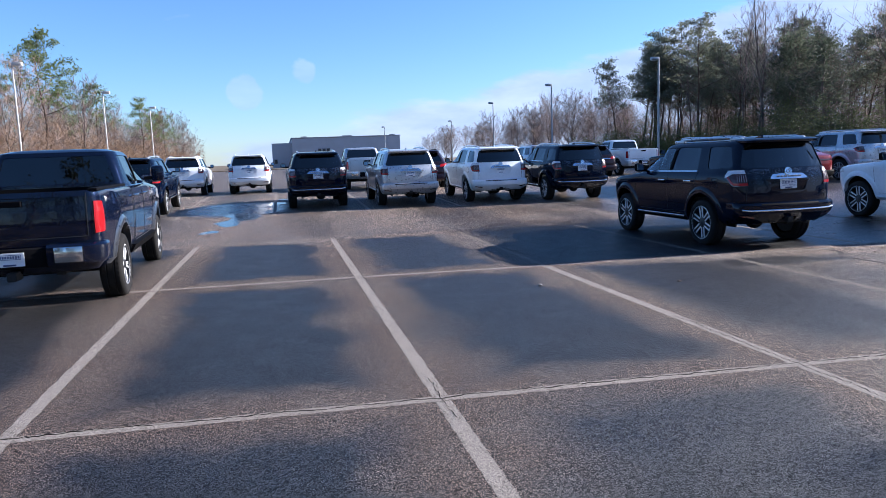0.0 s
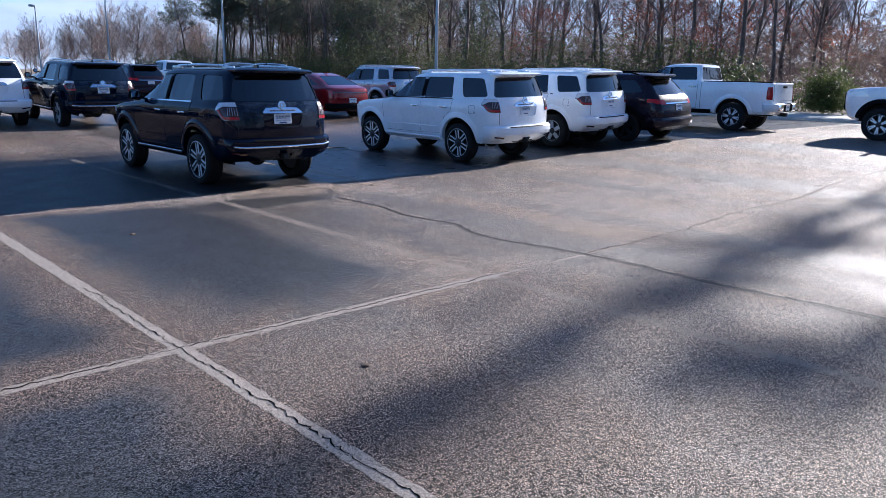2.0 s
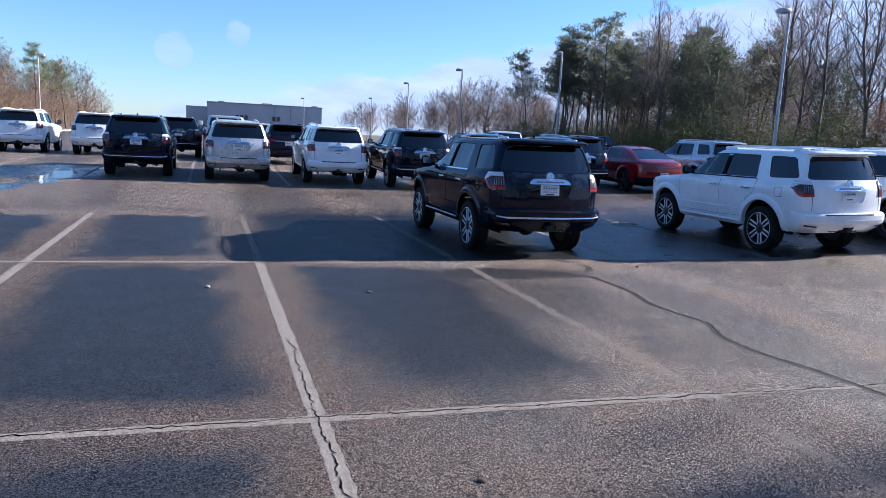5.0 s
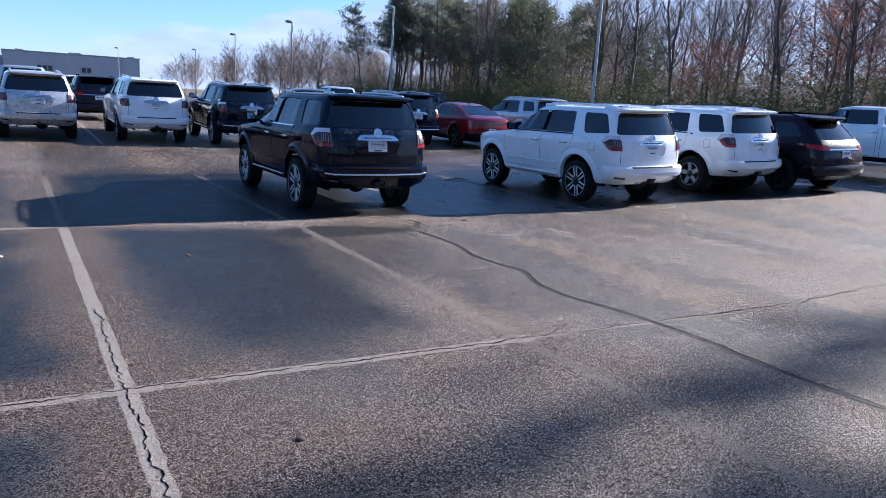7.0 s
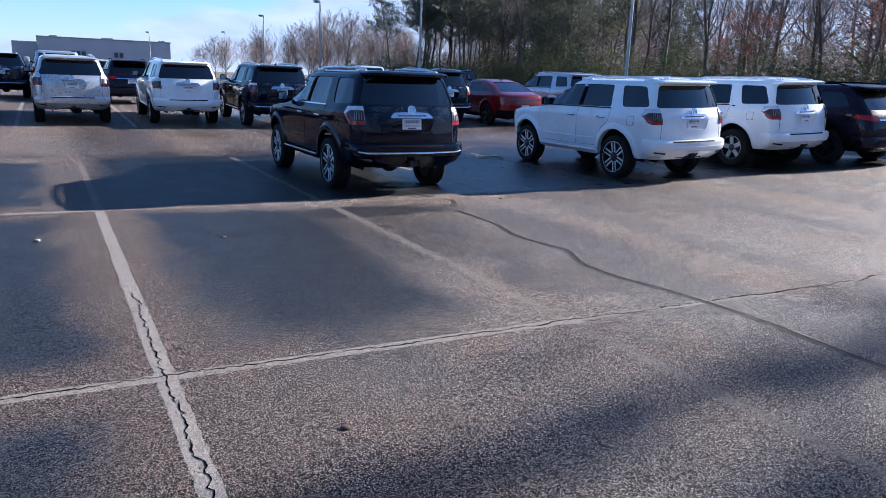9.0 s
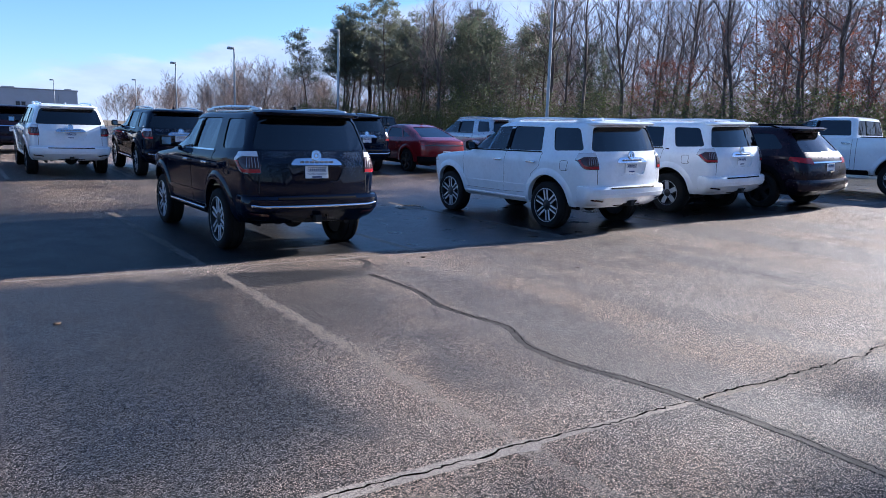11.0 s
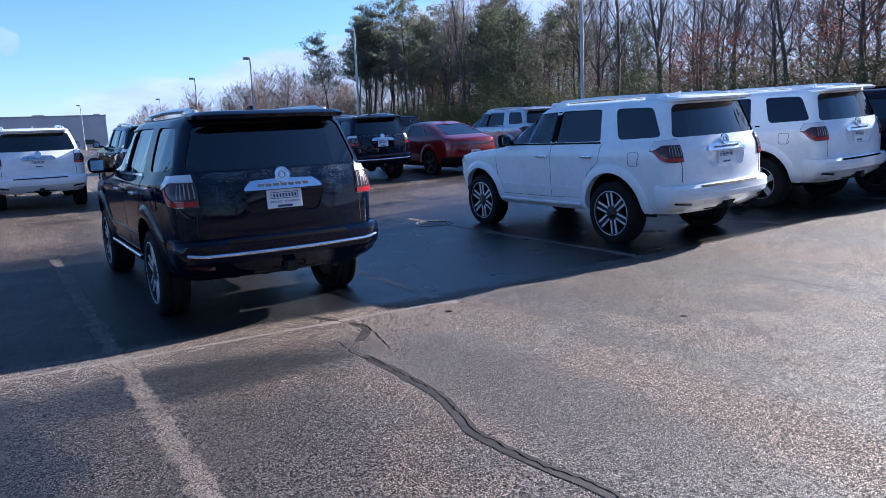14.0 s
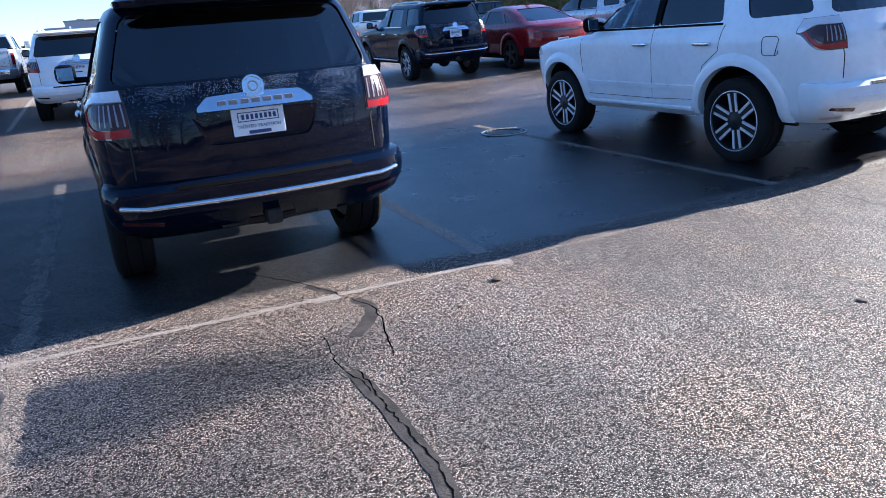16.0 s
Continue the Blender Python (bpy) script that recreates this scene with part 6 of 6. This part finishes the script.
def crossover(colour):
    lv = [(0.30, -2.25, 2.2, 0.80, 0.2, 0.5, 0.45, 0.06), (0.40, -2.36, 2.32, 0.90, 0.2, 0.5, 0.45, 0.08), (0.60, -2.42, 2.38, 0.95, 0.2, 0.5, 0.45, 0.09), (0.80, -2.40, 2.38, 0.96, 0.2, 0.5, 0.45, 0.09), (0.95, -2.36, 2.30, 0.955, 0.2, 0.5, 0.4, 0.09), (1.02, -2.33, 2.05, 0.945, 0.2, 0.45, 0.4, 0.09), (1.06, -2.31, 1.7, 0.935, 0.2, 0.4, 0.3, 0.09), (1.10, -2.28, 1.35, 0.915, 0.2, 0.3, 0.25, 0.09),
          (1.14, -2.25, 1.25, 0.885, 0.2, 0.25, 0.2, 0.09), (1.38, -2.02, 0.76, 0.80, 0.2, 0.22, 0.18, 0.08), (1.56, -1.84, 0.36, 0.72, 0.2, 0.22, 0.18, 0.07), (1.63, -1.80, 0.15, 0.67, 0.2, 0.22, 0.18, 0.06), (1.675, -1.7, -0.05, 0.58, 0.22, 0.22, 0.18, 0.05), (1.69, -1.5, -0.4, 0.42, 0.2, 0.2, 0.2, 0.03)]
    win = [(rounded([(-0.05, 1.16), (1.02, 1.15), (0.35, 1.53), (-0.05, 1.56)], 0.05), DOOR_GLASS), (rounded([(-0.98, 1.17), (-0.12, 1.16), (-0.12, 1.56), (-0.92, 1.55)], 0.05), DARK_GLASS), (rounded([(-1.82, 1.24), (-1.10, 1.18), (-1.05, 1.54), (-1.55, 1.52)], 0.08), DARK_GLASS)]
    tail = (rounded([(-0.68, 1.17), (0.68, 1.17), (0.56, 1.55), (-0.56, 1.55)], 0.06), -1.4)
    screen = (rounded([(-0.72, 1.18), (0.72, 1.18), (0.58, 1.54), (-0.58, 1.54)], 0.06), 1.2, 0.1)
    lamps = [(0.72, -2.1, -38, 118, ramp(0.93, 1.0), ramp(1.05, 1.08), LAMP_RED)]
    bumper = ([(0.30, -2.3, -1.9, 0.82, 0.2, 0.04, 0.04, 0.08), (0.40, -2.45, -1.88, 0.93, 0.2, 0.04, 0.04, 0.09), (0.55, -2.47, -1.87, 0.965, 0.2, 0.04, 0.04, 0.1), (0.62, -2.44, -1.9, 0.95, 0.2, 0.04, 0.04, 0.1)], colour)
    car, skin = cabin_car("crossover", lv, (-1.425, 1.425), (0.375, 0.255, 0.235, "five", 1.66, DARK_ALLOY, DARK_ALLOY), win, tail, screen, colour, 0.6, 1.63, 0.44, 1.1, lamps, [(-0.4, 0.1, 0.75, 0.5, 0.55), (0.4, 0.1, 0.75, 0.5, 0.55), (0, -0.85, 0.78, 1.3, 0.5)], bumper,
                          {"mirror": (0.98, 0.80, 1.12), "plate": 0.86, "seams": [[(0.98, 1.1), (0.95, 0.45)], [(-0.085, 1.15), (-0.085, 0.42), (0.95, 0.42)], [(-1.02, 1.15), (-0.98, 0.85), (-0.88, 0.5), (-0.085, 0.42)]], "handles": ((0.05, 1.0), (-0.86, 1.0)), "handle": colour, "rear_strips": [([(-0.55, 0.965), (0.55, 0.965)], 0.03, CHROME)], "arch": PLASTIC})
    part("spoiler", loft([(1.60, -1.98, -1.6, 0.62, 0.15, 0.04, 0.04, 0.05), (1.635, -2.02, -1.55, 0.64, 0.15, 0.04, 0.04, 0.05), (1.665, -1.95, -1.5, 0.6, 0.15, 0.04, 0.04, 0.05)]), colour, car, "", 40)
    for s in (-1, 1):
        rail = bmesh.new()
        pts = [(s * 0.60, -1.55, 1.65), (s * 0.61, -1.35, 1.70), (s * 0.61, -0.3, 1.715), (s * 0.58, -0.05, 1.66)]
        for p, q in zip(pts, pts[1:]):
            tube(rail, p, q, 0.018, 0.018, 6)
        part("roof_rail", rail, PLASTIC, car, "", 40)
    return car


def fastback(colour):
    lv = [(0.24, -2.3, 2.3, 0.78, 0.25, 0.5, 0.45, 0.08), (0.34, -2.42, 2.42, 0.88, 0.25, 0.5, 0.45, 0.1), (0.55, -2.48, 2.46, 0.91, 0.25, 0.5, 0.45, 0.11), (0.75, -2.47, 2.44, 0.92, 0.25, 0.5, 0.45, 0.11), (0.88, -2.45, 2.3, 0.91, 0.25, 0.48, 0.4, 0.11), (0.95, -2.44, 1.9, 0.905, 0.25, 0.45, 0.35, 0.11), (1.0, -2.42, 1.45, 0.895, 0.25, 0.35, 0.3, 0.1), (1.03, -2.38, 1.25, 0.88, 0.25, 0.3, 0.25, 0.1),
          (1.06, -2.30, 1.15, 0.855, 0.25, 0.28, 0.22, 0.1), (1.10, -2.10, 1.06, 0.83, 0.25, 0.26, 0.2, 0.08), (1.26, -1.68, 0.70, 0.75, 0.22, 0.24, 0.18, 0.06), (1.42, -1.18, 0.28, 0.66, 0.22, 0.24, 0.18, 0.05), (1.48, -0.95, 0.05, 0.60, 0.22, 0.24, 0.18, 0.05), (1.515, -0.75, -0.15, 0.50, 0.22, 0.22, 0.18, 0.04), (1.525, -0.6, -0.35, 0.36, 0.12, 0.12, 0.1, 0.02)]
    win = [(rounded([(0.0, 1.09), (0.90, 1.08), (0.30, 1.38), (0.0, 1.41)], 0.04), DOOR_GLASS), (rounded([(-1.05, 1.10), (-0.06, 1.09), (-0.06, 1.41), (-0.75, 1.38)], 0.05), DARK_GLASS), (rounded([(-1.55, 1.13), (-1.12, 1.11), (-0.88, 1.34)], 0.03), DARK_GLASS)]
    tail = (rounded([(-0.66, 1.13), (0.66, 1.13), (0.48, 1.43), (-0.48, 1.43)], 0.05), -0.9)
    screen = (rounded([(-0.70, 1.10), (0.70, 1.10), (0.54, 1.42), (-0.54, 1.42)], 0.05), 1.05, -0.05)
    lamps = [(0.70, -2.2, -60, 100, ramp(0.86, 0.90), ramp(0.91, 0.94), LAMP_RED)]
    bumper = ([(0.26, -2.4, -1.95, 0.82, 0.25, 0.04, 0.04, 0.1), (0.36, -2.5, -1.92, 0.9, 0.25, 0.04, 0.04, 0.11), (0.48, -2.51, -1.92, 0.915, 0.25, 0.04, 0.04, 0.11), (0.52, -2.49, -1.93, 0.90, 0.25, 0.04, 0.04, 0.11)], PLASTIC)
    car, skin = cabin_car("sedan", lv, (-1.425, 1.425), (0.365, 0.275, 0.225, "five", 1.61, DARK_ALLOY, DARK_ALLOY), win, tail, screen, colour, 0.55, 1.48, 0.42, 1.05, lamps, [(-0.38, 0.0, 0.62, 0.48, 0.52), (0.38, 0.0, 0.62, 0.48, 0.52), (0, -0.9, 0.64, 1.2, 0.42)], bumper,
                          {"mirror": (0.92, 0.78, 1.03), "plate": 0.62, "seams": [[(0.95, 1.0), (0.92, 0.4)], [(-0.03, 1.06), (-0.03, 0.38), (0.92, 0.38)], [(-1.06, 1.06), (-1.0, 0.8), (-0.88, 0.5), (-0.03, 0.38)]], "handles": ((0.08, 0.95), (-0.9, 0.95)), "handle": colour, "rear_strips": [([(-0.75, 0.885), (0.75, 0.885)], 0.045, LAMP_DARK), ([(-0.7, 0.40), (0.7, 0.40)], 0.02, CHROME)]})
    fin = bmesh.new()
    prism([(-0.98, 1.50), (-0.80, 1.505), (-0.93, 1.55), (-0.97, 1.555)], "side", -0.014, 0.014, fin)
    part("roof_fin", fin, colour, car)
    part("roof_trim", skin.panel(rounded([(-0.55, 0.0), (0.55, 0.0), (0.5, -0.75), (-0.5, -0.75)], 0.1), "top", 0.002, 0.006), PLASTIC, car)
    return car


navy_truck = pickup(NAVY, CHROME, GREY)
navy_truck.matrix_basis = stand(-3.58, 10.35, 2.6, 1.85)
tagged(navy_truck, "dark navy pickup truck, wet, with red tail lamps", "pickup", "parked pickups")
another(navy_truck, 24.05, 10.45, 3, "white crew cab pickup beside a dark crossover", "parked pickups", 1.85, [NAVY, GREY], [WHITE, WHITE])
another(navy_truck, 23.9, 2.65, 0, "white pickup nosed in towards another", "parked pickups", 1.85, [NAVY, GREY], [WHITE, PLASTIC])
another(navy_truck, 3.4, 34.8, 0, "silver pickup in the third row", "parked pickups", 1.85, [NAVY, GREY], [SILVER, SILVER])
another(navy_truck, 18.8, 37.5, 0, "white pickup in the third row", "parked pickups", 1.85, [NAVY, GREY], [WHITE, WHITE])
another(navy_truck, 24.6, 37.2, 0, "black pickup in the third row", "parked pickups", 1.85, [NAVY, GREY], [BLACK, BLACK])
plum = crossover(PLUM)
plum.matrix_basis = stand(18.72, 10.75, 0, 1.425)
tagged(plum, "dark plum crossover with a glinting rear window", "crossover", "parked crossovers")
another(plum, 5.8, 32.3, 0, "dark crossover with red lamps in the third row", "parked crossovers", 1.425)
another(plum, 16.0, 36.6, 0, "dark crossover with red lamps in the third row", "parked crossovers", 1.425)
red_car = fastback(RED)
red_car.matrix_basis = stand(17.15, 22.4, 0, 1.425)
tagged(red_car, "red fastback sedan with a black roof panel", "sedan")
another(white_suv, 20.45, 23.0, 0, "silver boxy suv beside a red sedan", "parked suvs", 1.395, [WHITE], [SILVER])
another(black_suv, 1.35, 35.9, 0, "black boxy suv in the third row", "parked suvs")
another(white_suv, 5.9, 47.5, 0, "white boxy suv far down the lot", "parked suvs")
another(white_suv, 12.8, 36.3, 0, "silver boxy suv in the third row", "parked suvs", 1.395, [WHITE], [SILVER])
